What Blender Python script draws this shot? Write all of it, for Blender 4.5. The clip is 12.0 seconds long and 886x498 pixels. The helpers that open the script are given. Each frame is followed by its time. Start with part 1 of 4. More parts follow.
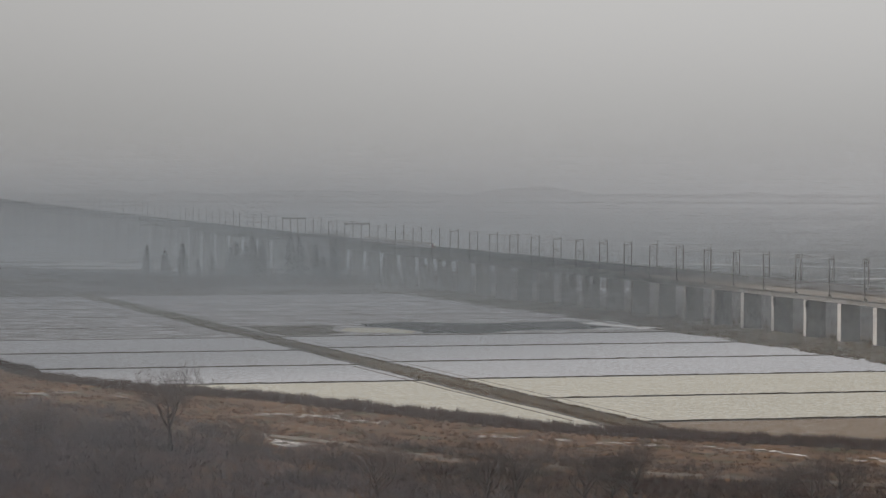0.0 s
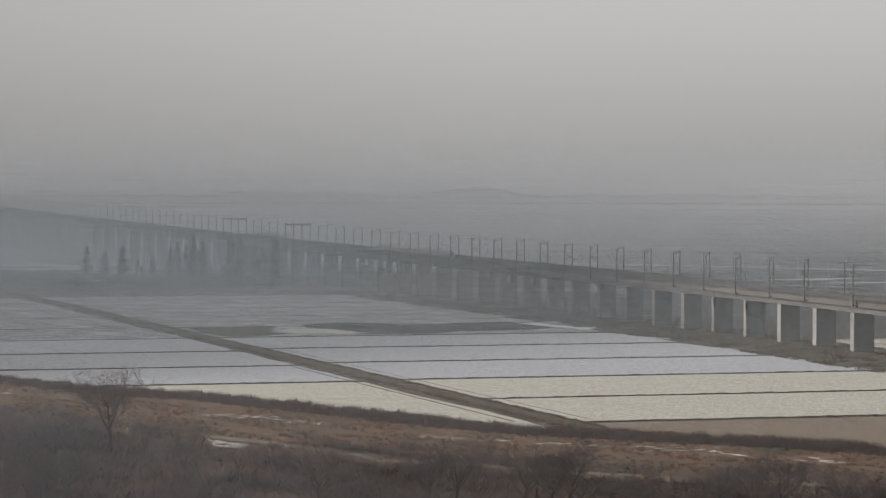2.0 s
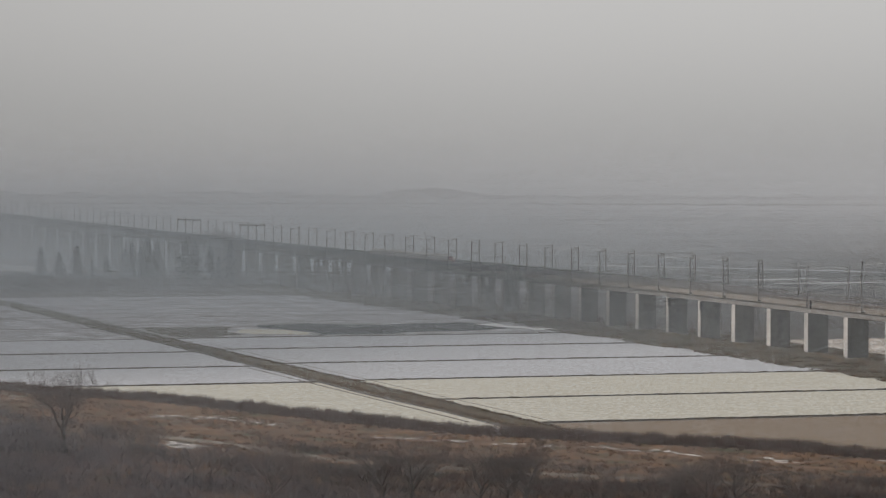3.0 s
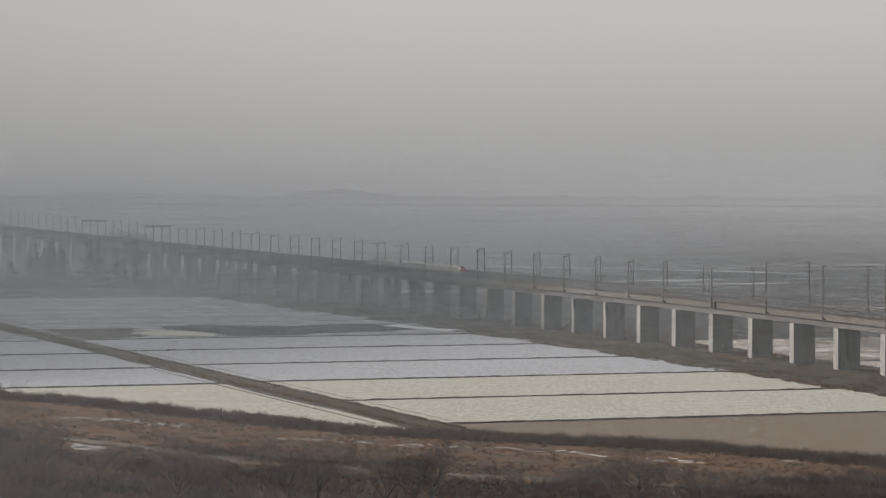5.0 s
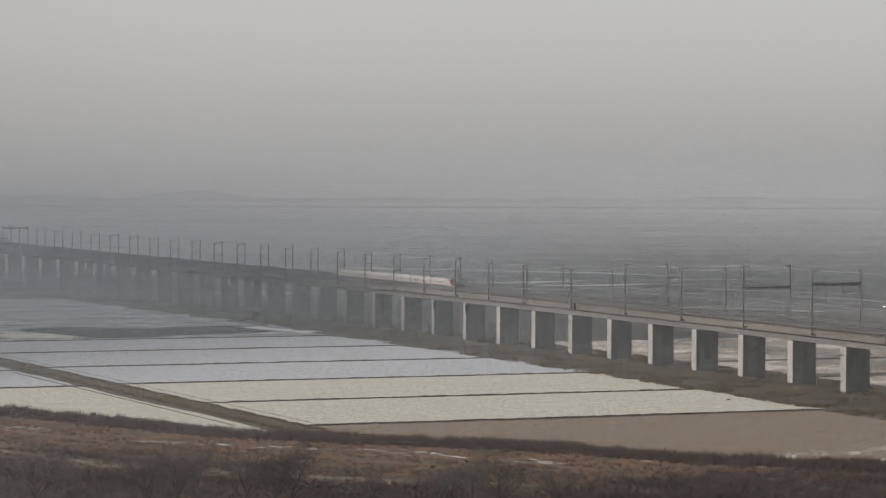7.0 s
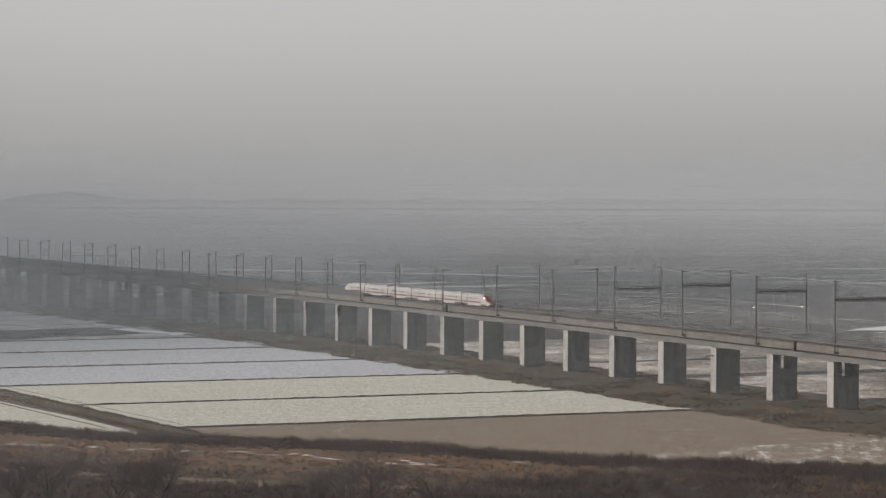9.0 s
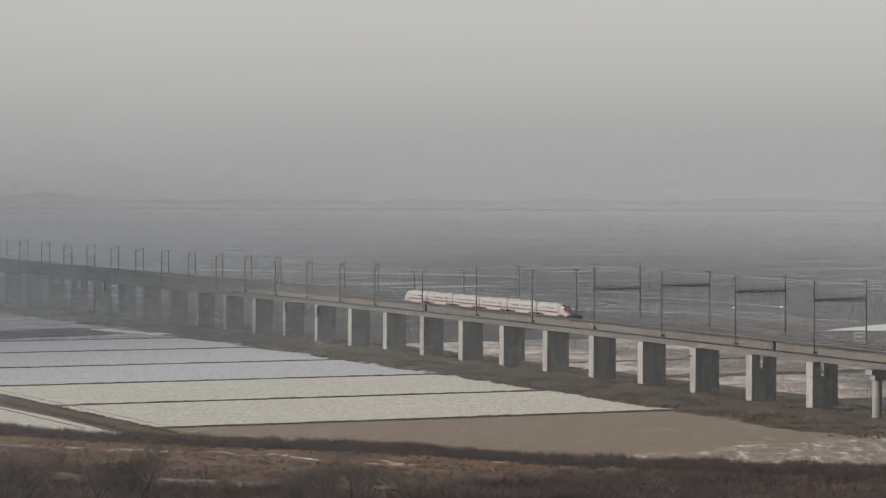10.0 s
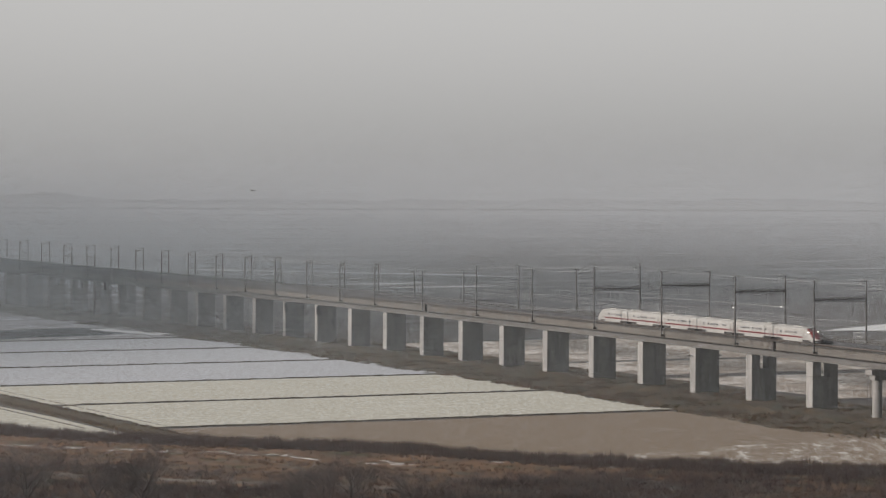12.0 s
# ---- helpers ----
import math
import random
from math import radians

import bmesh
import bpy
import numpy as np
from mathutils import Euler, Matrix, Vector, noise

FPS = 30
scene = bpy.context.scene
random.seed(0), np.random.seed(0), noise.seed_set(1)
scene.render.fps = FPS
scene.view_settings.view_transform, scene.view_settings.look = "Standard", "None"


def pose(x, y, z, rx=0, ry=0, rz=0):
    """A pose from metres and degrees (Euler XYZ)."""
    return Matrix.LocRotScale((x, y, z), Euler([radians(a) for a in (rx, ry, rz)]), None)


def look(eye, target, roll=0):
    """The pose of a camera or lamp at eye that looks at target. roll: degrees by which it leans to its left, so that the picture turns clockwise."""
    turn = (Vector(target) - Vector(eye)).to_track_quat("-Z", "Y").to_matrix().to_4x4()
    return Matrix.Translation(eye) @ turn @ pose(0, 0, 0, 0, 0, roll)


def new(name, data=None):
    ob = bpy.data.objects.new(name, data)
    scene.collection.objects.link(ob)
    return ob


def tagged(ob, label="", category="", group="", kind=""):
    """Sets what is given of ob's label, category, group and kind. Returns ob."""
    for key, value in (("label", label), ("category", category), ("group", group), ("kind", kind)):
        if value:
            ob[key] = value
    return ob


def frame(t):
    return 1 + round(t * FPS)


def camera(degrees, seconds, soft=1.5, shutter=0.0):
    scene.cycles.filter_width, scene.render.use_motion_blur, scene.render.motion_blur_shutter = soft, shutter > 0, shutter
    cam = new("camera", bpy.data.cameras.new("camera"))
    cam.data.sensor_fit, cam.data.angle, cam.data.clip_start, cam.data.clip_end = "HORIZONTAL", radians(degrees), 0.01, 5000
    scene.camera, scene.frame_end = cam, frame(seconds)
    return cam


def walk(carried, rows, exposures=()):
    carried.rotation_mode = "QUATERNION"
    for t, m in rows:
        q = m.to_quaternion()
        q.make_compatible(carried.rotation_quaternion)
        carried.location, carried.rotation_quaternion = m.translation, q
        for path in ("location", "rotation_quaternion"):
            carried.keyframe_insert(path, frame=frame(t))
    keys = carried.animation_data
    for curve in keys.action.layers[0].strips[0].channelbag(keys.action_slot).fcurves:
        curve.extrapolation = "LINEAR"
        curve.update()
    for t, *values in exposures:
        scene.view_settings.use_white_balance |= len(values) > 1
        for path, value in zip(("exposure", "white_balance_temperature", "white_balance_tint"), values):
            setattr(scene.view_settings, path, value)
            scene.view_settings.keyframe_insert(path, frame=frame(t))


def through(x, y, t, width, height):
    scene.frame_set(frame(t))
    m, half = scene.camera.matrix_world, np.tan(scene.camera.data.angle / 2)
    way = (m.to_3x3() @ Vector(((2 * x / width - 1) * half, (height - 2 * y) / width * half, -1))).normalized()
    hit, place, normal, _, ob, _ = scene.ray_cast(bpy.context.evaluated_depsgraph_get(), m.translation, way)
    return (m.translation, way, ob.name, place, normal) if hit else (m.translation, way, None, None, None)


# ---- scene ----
# The camera stands on a hill and pans to the right; the lens is a long one.
cam = camera(18.0, 12.0, soft=1.15, shutter=0.4)
EYE = 51.53
PAN = [
    (0.0, 9.975, -1.211, -0.116), (0.5, 9.690, -1.207, -0.118), (1.0, 9.402, -1.203, -0.119),
    (1.5, 9.111, -1.199, -0.121), (2.0, 8.762, -1.194, -0.123), (2.5, 8.295, -1.187, -0.126),
    (3.0, 7.836, -1.180, -0.129), (5.0, 5.909, -1.153, -0.142), (5.5, 5.225, -1.143, -0.146),
    (6.0, 4.521, -1.133, -0.150), (6.5, 3.743, -1.121, -0.155), (7.0, 3.043, -1.111, -0.160),
    (7.5, 2.424, -1.102, -0.164), (7.7, 2.152, -1.098, -0.165), (9.3, 0.173, -1.070, -0.178),
    (9.5, 0.069, -1.068, -0.179), (10.0, 0.000, -1.067, -0.179), (10.5, -0.006, -1.067, -0.179),
    (11.0, -0.010, -1.067, -0.179), (11.5, -0.004, -1.067, -0.179), (12.0, 0.000, -1.067, -0.179),
]
walk(cam, [(t, pose(0, 0, EYE, 90 + pitch, roll, yaw)) for t, yaw, pitch, roll in PAN])

# ---- world and sun ----
SUN_EL, SUN_AZ = radians(12), radians(-106)      # azimuth clockwise from +y: low, to the left and a little behind
world = bpy.data.worlds.new("world")
scene.world = world
world.use_nodes = True
wn = world.node_tree
sky = wn.nodes.new("ShaderNodeTexSky")
sky.sky_type, sky.sun_disc = "NISHITA", False
sky.sun_elevation, sky.sun_rotation = SUN_EL, SUN_AZ
sky.air_density, sky.dust_density, sky.ozone_density = 1.0, 6.0, 1.0
grey = wn.nodes.new("ShaderNodeHueSaturation")
grey.inputs["Saturation"].default_value = 0.22
wn.links.new(sky.outputs[0], grey.inputs["Color"])
veil = wn.nodes.new("ShaderNodeMix")          # an even grey cloud veil before the sky
veil.data_type = "RGBA"
veil.inputs[0].default_value = 0.75
veil.inputs[7].default_value = (4.52, 4.46, 4.40, 1)
wn.links.new(grey.outputs[0], veil.inputs[6])
# the cloud is thinner and brighter over the plain ahead, thicker over the hills behind
where, ahead, slope, dim = (wn.nodes.new("ShaderNode" + k) for k in ("TexCoord", "VectorMath", "MapRange", "VectorMath"))
ahead.operation, dim.operation = "DOT_PRODUCT", "SCALE"
ahead.inputs[1].default_value = (0.12, 0.97, 0.2)
slope.inputs[1].default_value, slope.inputs[2].default_value = -1.0, 1.0
slope.inputs[3].default_value, slope.inputs[4].default_value = 0.34, 1.06
wn.links.new(where.outputs["Generated"], ahead.inputs[0])
wn.links.new(ahead.outputs["Value"], slope.inputs[0])
wn.links.new(veil.outputs[2], dim.inputs[0])
wn.links.new(slope.outputs[0], dim.inputs["Scale"])
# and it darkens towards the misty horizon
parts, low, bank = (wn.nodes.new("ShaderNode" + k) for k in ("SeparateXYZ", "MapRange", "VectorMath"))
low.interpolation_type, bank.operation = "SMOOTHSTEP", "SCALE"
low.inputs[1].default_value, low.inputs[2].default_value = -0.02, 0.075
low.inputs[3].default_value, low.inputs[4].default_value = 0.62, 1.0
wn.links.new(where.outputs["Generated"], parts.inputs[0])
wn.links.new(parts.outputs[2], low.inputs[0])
# and it darkens towards the left
side, both = wn.nodes.new("ShaderNodeMapRange"), wn.nodes.new("ShaderNodeMath")
side.interpolation_type, both.operation = "SMOOTHSTEP", "MULTIPLY"
side.inputs[1].default_value, side.inputs[2].default_value = -0.42, -0.10
side.inputs[3].default_value, side.inputs[4].default_value = 0.82, 1.0
wn.links.new(parts.outputs[0], side.inputs[0])
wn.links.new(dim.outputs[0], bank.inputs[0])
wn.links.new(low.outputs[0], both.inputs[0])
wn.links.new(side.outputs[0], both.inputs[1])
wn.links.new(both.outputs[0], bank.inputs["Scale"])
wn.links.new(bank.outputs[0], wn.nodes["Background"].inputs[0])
wn.nodes["Background"].inputs[1].default_value = 0.14
sun = new("sun", bpy.data.lights.new("sun", "SUN"))
sun.data.energy, sun.data.angle, sun.data.color = 4.6, radians(2.5), (1.0, 0.925, 0.875)
sun_to = Vector((math.sin(SUN_AZ) * math.cos(SUN_EL), math.cos(SUN_AZ) * math.cos(SUN_EL), math.sin(SUN_EL)))
sun.matrix_world = look(sun_to * 300, (0, 0, 0))
scene.view_settings.exposure = 0.0


# ---- materials ----
GRID = radians(26)          # the field grid is turned by this about z


def material(name, dark, light, size=1.0, stretch=(1, 1, 1), rough=0.9, bump=0.3, fine=6.0, metal=0.0, low=0.35, high=0.65, turn=0.0, spread=0.0, specular=0.25):
    """Two colours mixed by noise at two sizes (metres), with a bump of the finer one."""
    m = bpy.data.materials.new(name)
    m.use_nodes = True
    n, l = m.node_tree.nodes, m.node_tree.links
    b = n["Principled BSDF"]
    b.inputs["Roughness"].default_value, b.inputs["Metallic"].default_value = rough, metal
    b.inputs["Specular IOR Level"].default_value = specular
    geo = n.new("ShaderNodeNewGeometry")
    mp = n.new("ShaderNodeMapping")
    mp.vector_type = "TEXTURE"
    mp.inputs["Rotation"].default_value = (0, 0, turn)
    mp.inputs["Scale"].default_value = [size * k for k in stretch]
    l.new(geo.outputs["Position"], mp.inputs[0])
    big, small = n.new("ShaderNodeTexNoise"), n.new("ShaderNodeTexNoise")
    big.inputs["Scale"].default_value, big.inputs["Detail"].default_value = 1.0, 3
    small.inputs["Scale"].default_value, small.inputs["Detail"].default_value = fine, 5
    for t in (big, small):
        l.new(mp.outputs[0], t.inputs["Vector"])
    mean = n.new("ShaderNodeMath")
    mean.operation = "MULTIPLY_ADD"
    mean.inputs[1].default_value = 0.5
    half = n.new("ShaderNodeMath")
    half.operation = "MULTIPLY"
    half.inputs[1].default_value = 0.5
    l.new(big.outputs[0], half.inputs[0])
    l.new(small.outputs[0], mean.inputs[0])
    l.new(half.outputs[0], mean.inputs[2])
    ramp = n.new("ShaderNodeMapRange")
    ramp.inputs[1].default_value, ramp.inputs[2].default_value = low, high
    l.new(mean.outputs[0], ramp.inputs[0])
    mix = n.new("ShaderNodeMix")
    mix.data_type = "RGBA"
    mix.inputs[6].default_value, mix.inputs[7].default_value = (*dark, 1), (*light, 1)
    l.new(ramp.outputs[0], mix.inputs[0])
    out = mix.outputs[2]
    if spread:
        info = n.new("ShaderNodeObjectInfo")
        v = n.new("ShaderNodeMapRange")
        v.inputs[3].default_value, v.inputs[4].default_value = 1 - spread, 1 + spread
        l.new(info.outputs["Random"], v.inputs[0])
        hs = n.new("ShaderNodeHueSaturation")
        l.new(v.outputs[0], hs.inputs["Value"])
        l.new(out, hs.inputs["Color"])
        out = hs.outputs[0]
    l.new(out, b.inputs["Base Color"])
    if bump:
        bp = n.new("ShaderNodeBump")
        bp.inputs["Strength"].default_value, bp.inputs["Distance"].default_value = bump, 0.05 * size
        l.new(small.outputs[0], bp.inputs["Height"])
        l.new(bp.outputs[0], b.inputs["Normal"])
    return m


def overlay(m, colour, amount, scale, turn=GRID, soft=0.07, shift=(137, 59, 0), rough=0.62):
    """Lay a second cover (snow, moss) over a material where a long noise is high."""
    n, l = m.node_tree.nodes, m.node_tree.links
    b = n["Principled BSDF"]
    geo = next(k for k in n if k.type == "NEW_GEOMETRY")
    under = b.inputs["Base Color"].links[0].from_socket
    mp = n.new("ShaderNodeMapping")
    mp.vector_type = "TEXTURE"
    mp.inputs["Rotation"].default_value = (0, 0, turn)
    mp.inputs["Scale"].default_value = scale
    mp.inputs["Location"].default_value = shift
    l.new(geo.outputs["Position"], mp.inputs[0])
    t = n.new("ShaderNodeTexNoise")
    t.inputs["Scale"].default_value, t.inputs["Detail"].default_value, t.inputs["Roughness"].default_value = 1.0, 6 if rough < 0.7 else 9, rough
    l.new(mp.outputs[0], t.inputs["Vector"])
    r = n.new("ShaderNodeMapRange")
    r.inputs[1].default_value, r.inputs[2].default_value = 1 - amount, 1 - amount + soft
    l.new(t.outputs[0], r.inputs[0])
    mix = n.new("ShaderNodeMix")
    mix.data_type = "RGBA"
    mix.inputs[7].default_value = (*colour, 1)
    l.new(r.outputs[0], mix.inputs[0])
    l.new(under, mix.inputs[6])
    l.new(mix.outputs[2], b.inputs["Base Color"])
    return m


def patched(name, dark, light, snow, amount, size, stretch, turn=GRID, fine=5.0, soft=0.07):
    """Soil and dry grass with streaks of thin snow where a long noise is high."""
    m = material(name, dark, light, size=size, stretch=stretch, turn=turn, fine=fine, bump=0.4)
    return overlay(m, snow, amount, (size * stretch[0] * 1.7, size * stretch[1] * 1.3, size), turn, soft)


def glow(name, colour, strength):
    m = bpy.data.materials.new(name)
    m.use_nodes = True
    b = m.node_tree.nodes["Principled BSDF"]
    b.inputs["Base Color"].default_value = (*colour, 1)
    b.inputs["Emission Color"].default_value = (*colour, 1)
    b.inputs["Emission Strength"].default_value = strength
    return m


def translucent(name, colour, through=0.5):
    """Thin matter that light passes: half scattered back, half onward, a little uneven."""
    m = bpy.data.materials.new(name)
    m.use_nodes = True
    n, l = m.node_tree.nodes, m.node_tree.links
    n.remove(n["Principled BSDF"])
    geo, tex, mix = n.new("ShaderNodeNewGeometry"), n.new("ShaderNodeTexNoise"), n.new("ShaderNodeMix")
    tex.inputs["Scale"].default_value, tex.inputs["Detail"].default_value = 0.4, 4
    l.new(geo.outputs["Position"], tex.inputs["Vector"])
    mix.data_type = "RGBA"
    k = 0.97 if name.startswith("mist") else 0.55
    mix.inputs[6].default_value = (*[c * k for c in colour], 1)
    mix.inputs[7].default_value = (*[min(c / k, 0.99) for c in colour], 1)
    l.new(tex.outputs[0], mix.inputs[0])
    d, t, both = n.new("ShaderNodeBsdfDiffuse"), n.new("ShaderNodeBsdfTranslucent"), n.new("ShaderNodeMixShader")
    for b in (d, t):
        l.new(mix.outputs[2], b.inputs["Color"])
    both.inputs[0].default_value = through
    l.new(d.outputs[0], both.inputs[1]), l.new(t.outputs[0], both.inputs[2])
    l.new(both.outputs[0], n["Material Output"].inputs["Surface"])
    return m


SNOW = (0.80, 0.80, 0.80)
M_GROUND = patched("plain_soil", (0.055, 0.046, 0.042), (0.115, 0.098, 0.085), (0.62, 0.62, 0.62), 0.40, 26.0, (9, 1.6, 1))
M_BANK = patched("bank_grass", (0.045, 0.030, 0.022), (0.25, 0.137, 0.066), (0.5, 0.47, 0.44), 0.31, 5.0, (3.2, 0.9, 1), turn=radians(-22))
overlay(M_BANK, (0.060, 0.066, 0.034), 0.47, (9, 5, 4), radians(-22), 0.12, (31, 12, 0))
M_VERGE = patched("verge_grass", (0.028, 0.023, 0.015), (0.135, 0.094, 0.050), (0.6, 0.6, 0.6), 0.29, 3.0, (1, 2.6, 1))
overlay(M_VERGE, (0.060, 0.058, 0.036), 0.48, (7, 16, 4), GRID, 0.14, (31, 12, 0))
# bluish shade and warm sunlight are put into these two snow colours
M_FIELD_SHADED = patched("field_snow_shaded", (0.38, 0.385, 0.405), (0.53, 0.54, 0.575), (0.645, 0.655, 0.695), 0.54, 0.8, (0.7, 4.0, 1), 0.0, fine=4.0, soft=0.16)
M_FIELD_SUNLIT = patched("field_straw_sunlit", (0.45, 0.425, 0.35), (0.60, 0.575, 0.49), (0.70, 0.68, 0.60), 0.54, 0.8, (0.7, 4.0, 1), 0.0, fine=4.0, soft=0.16)
overlay(M_FIELD_SUNLIT, (0.74, 0.73, 0.665), 0.46, (34, 2.4, 4), GRID, 0.2, (5, 3, 0))
M_FIELD_THIN = patched("field_thin_snow", (0.20, 0.19, 0.19), (0.38, 0.38, 0.40), (0.62, 0.62, 0.65), 0.52, 2.2, (3.4, 2.4, 1), soft=0.16)
M_FIELD_BROWN = patched("field_stubble", (0.165, 0.120, 0.083), (0.30, 0.232, 0.168), (0.42, 0.36, 0.30), 0.46, 0.7, (0.8, 3.2, 1), 0.0, soft=0.2)
overlay(M_FIELD_BROWN, (0.66, 0.62, 0.58), 0.415, (5, 20, 4), 0.0, 0.10, (11, 70, 0), 0.82)
M_FIELD_MIXED = patched("field_mixed", (0.20, 0.155, 0.12), (0.36, 0.30, 0.245), (0.66, 0.60, 0.545), 0.50, 0.8, (0.7, 6.0, 1), 0.0, soft=0.16)
overlay(M_FIELD_MIXED, (0.76, 0.71, 0.66), 0.52, (16, 40, 4), 0.0, 0.14, (11, 70, 0), 0.8)
M_FIELD_SPECK = patched("field_speckled", (0.165, 0.120, 0.083), (0.30, 0.232, 0.168), (0.42, 0.36, 0.30), 0.46, 0.7, (0.8, 3.2, 1), 0.0, soft=0.2)
overlay(M_FIELD_SPECK, (0.78, 0.75, 0.72), 0.495, (4, 14, 4), 0.0, 0.12, (11, 70, 0), 0.84)
M_FIELD_DARK = patched("field_wet", (0.022, 0.023, 0.024), (0.05, 0.05, 0.05), SNOW, 0.24, 6.0, (6, 1, 1))
M_BUND = material("bund_grass", (0.055, 0.045, 0.035), (0.13, 0.10, 0.065), 2.5, fine=5)
M_ROAD = material("road_grass", (0.042, 0.033, 0.023), (0.14, 0.105, 0.055), 1.8, fine=4)
M_TRACK = material("dirt_track", (0.13, 0.11, 0.09), (0.24, 0.21, 0.18), 3.0, fine=4)
M_SNOW = material("snow_patch", (0.6, 0.6, 0.6), (0.85, 0.85, 0.85), 1.5, rough=0.8)
M_OLD_SNOW = material("old_snow", (0.22, 0.20, 0.185), (0.66, 0.65, 0.64), 1.2, fine=3.0, rough=0.8)
M_PIER = material("pier_concrete", (0.15, 0.145, 0.14), (0.32, 0.306, 0.288), 1.8, (1, 1, 4.5), rough=0.9, bump=0.15, spread=0.10)
# darker than the pier concrete: shade below the deck is put into it
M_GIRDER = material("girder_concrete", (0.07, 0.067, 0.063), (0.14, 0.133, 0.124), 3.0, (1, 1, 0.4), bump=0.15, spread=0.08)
M_STAIN = material("weathered_coping", (0.012, 0.011, 0.010), (0.055, 0.049, 0.043), 0.9, (1, 1, 2.5), bump=0.3, spread=0.15)
M_FASCIA = material("fascia_concrete", (0.045, 0.041, 0.037), (0.16, 0.145, 0.127), 1.6, (1, 1, 5.0), bump=0.15, spread=0.10)
M_BARRIER = material("barrier_panel", (0.04, 0.04, 0.042), (0.075, 0.075, 0.078), 3.0, (1, 1, 0.5), bump=0.1, spread=0.12)
M_BALLAST = material("ballast", (0.06, 0.055, 0.05), (0.15, 0.14, 0.13), 0.6)
M_RAIL = material("rail_steel", (0.16, 0.12, 0.10), (0.30, 0.26, 0.23), 0.5, rough=0.4, metal=0.8)
M_POLE = material("pole_steel", (0.045, 0.04, 0.038), (0.10, 0.09, 0.085), 1.2, rough=0.6, metal=0.3)
M_WIRE = material("wire_metal", (0.42, 0.42, 0.42), (0.58, 0.58, 0.58), 1.0, rough=0.5, metal=0.4)
M_INSUL = material("insulator_white", (0.75, 0.75, 0.74), (0.85, 0.85, 0.85), 0.5, rough=0.2)
M_WHITE = material("train_white", (0.27, 0.260, 0.245), (0.39, 0.378, 0.357), 2.5, (1, 1, 3), rough=0.35, bump=0.0, specular=0.5)
M_ROOF = material("train_roof", (0.30, 0.287, 0.268), (0.44, 0.425, 0.40), 1.5, rough=0.5, bump=0.0)
M_RED = material("train_red", (0.095, 0.008, 0.010), (0.14, 0.012, 0.014), 2.0, rough=0.35, bump=0.0, specular=0.5)
M_MARK = material("train_marking", (0.20, 0.19, 0.18), (0.28, 0.265, 0.25), 1.0, rough=0.5, bump=0.0)
M_GLASS = material("train_glass", (0.02, 0.022, 0.025), (0.05, 0.053, 0.057), 1.0, rough=0.15, bump=0.0, specular=0.6)
M_UNDER = material("underframe", (0.03, 0.028, 0.027), (0.075, 0.07, 0.065), 0.8, rough=0.7)
M_LAMP = glow("headlight", (1.0, 0.96, 0.86), 6.0)
M_BARK = material("bark", (0.045, 0.038, 0.035), (0.10, 0.084, 0.074), 0.6, rough=0.95)
M_TWIG = material("twigs", (0.046, 0.041, 0.047), (0.150, 0.129, 0.133), 9.0, rough=0.95, bump=0)
M_SCRUB = material("brown_scrub", (0.027, 0.021, 0.021), (0.088, 0.056, 0.046), 9.0, rough=0.95, bump=0)
M_BRANCH = material("branches", (0.070, 0.057, 0.053), (0.135, 0.109, 0.099), 2.0, rough=0.95, bump=0)
M_REED = translucent("reeds", (0.118, 0.078, 0.055), 0.35)
M_CANE = translucent("canes", (0.080, 0.057, 0.048), 0.3)
M_WEED = translucent("weeds", (0.070, 0.056, 0.031), 0.3)
M_NEEDLE = material("conifer_needles", (0.018, 0.022, 0.018), (0.045, 0.050, 0.04), 3.0, rough=0.95, bump=0)
# strips that stand in for haze: bluer near, greyer far
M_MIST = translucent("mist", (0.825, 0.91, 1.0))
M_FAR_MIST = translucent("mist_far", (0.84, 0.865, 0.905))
M_BIRD = material("bird_plumage", (0.02, 0.02, 0.02), (0.06, 0.055, 0.05), 0.2)


# ---- helpers of the build ----
def mesh_of(name, bm, *mats, smooth=False):
    me = bpy.data.meshes.new(name)
    bm.to_mesh(me)
    bm.free()
    for m in mats:
        me.materials.append(m)
    if smooth:
        me.polygons.foreach_set("use_smooth", [True] * len(me.polygons))
    return me


def from_lists(name, verts, faces, *mats):
    me = bpy.data.meshes.new(name)
    me.from_pydata(verts, [], faces)
    for m in mats:
        me.materials.append(m)
    me.update()
    return me


def put(name, me, parent=None, m=None, label=""):
    ob = new(name, me)
    if m is not None:
        ob.matrix_basis = m
    if parent is not None:
        ob.parent = parent
    return tagged(ob, label)


def part(name, bm, mat, parent, label="", m=None, smooth=False):
    return put(name, mesh_of(name, bm, mat, smooth=smooth), parent, m, label)


def box(bm, x0, x1, y0, y1, z0, z1, bevel=0.0):
    vs = [bm.verts.new((x, y, z)) for z in (z0, z1) for y in (y0, y1) for x in (x0, x1)]
    fs = [bm.faces.new([vs[i] for i in q]) for q in ((0, 2, 3, 1), (4, 5, 7, 6), (0, 1, 5, 4), (2, 6, 7, 3), (0, 4, 6, 2), (1, 3, 7, 5))]
    if bevel:
        es = {e for f in fs for e in f.edges}
        bmesh.ops.bevel(bm, geom=list(es), offset=bevel, segments=2, affect="EDGES", profile=0.5)
    return bm


def boxes(*dims, bevel=0.0):
    bm = bmesh.new()
    for d in dims:
        box(bm, *d, bevel=bevel)
    return bm


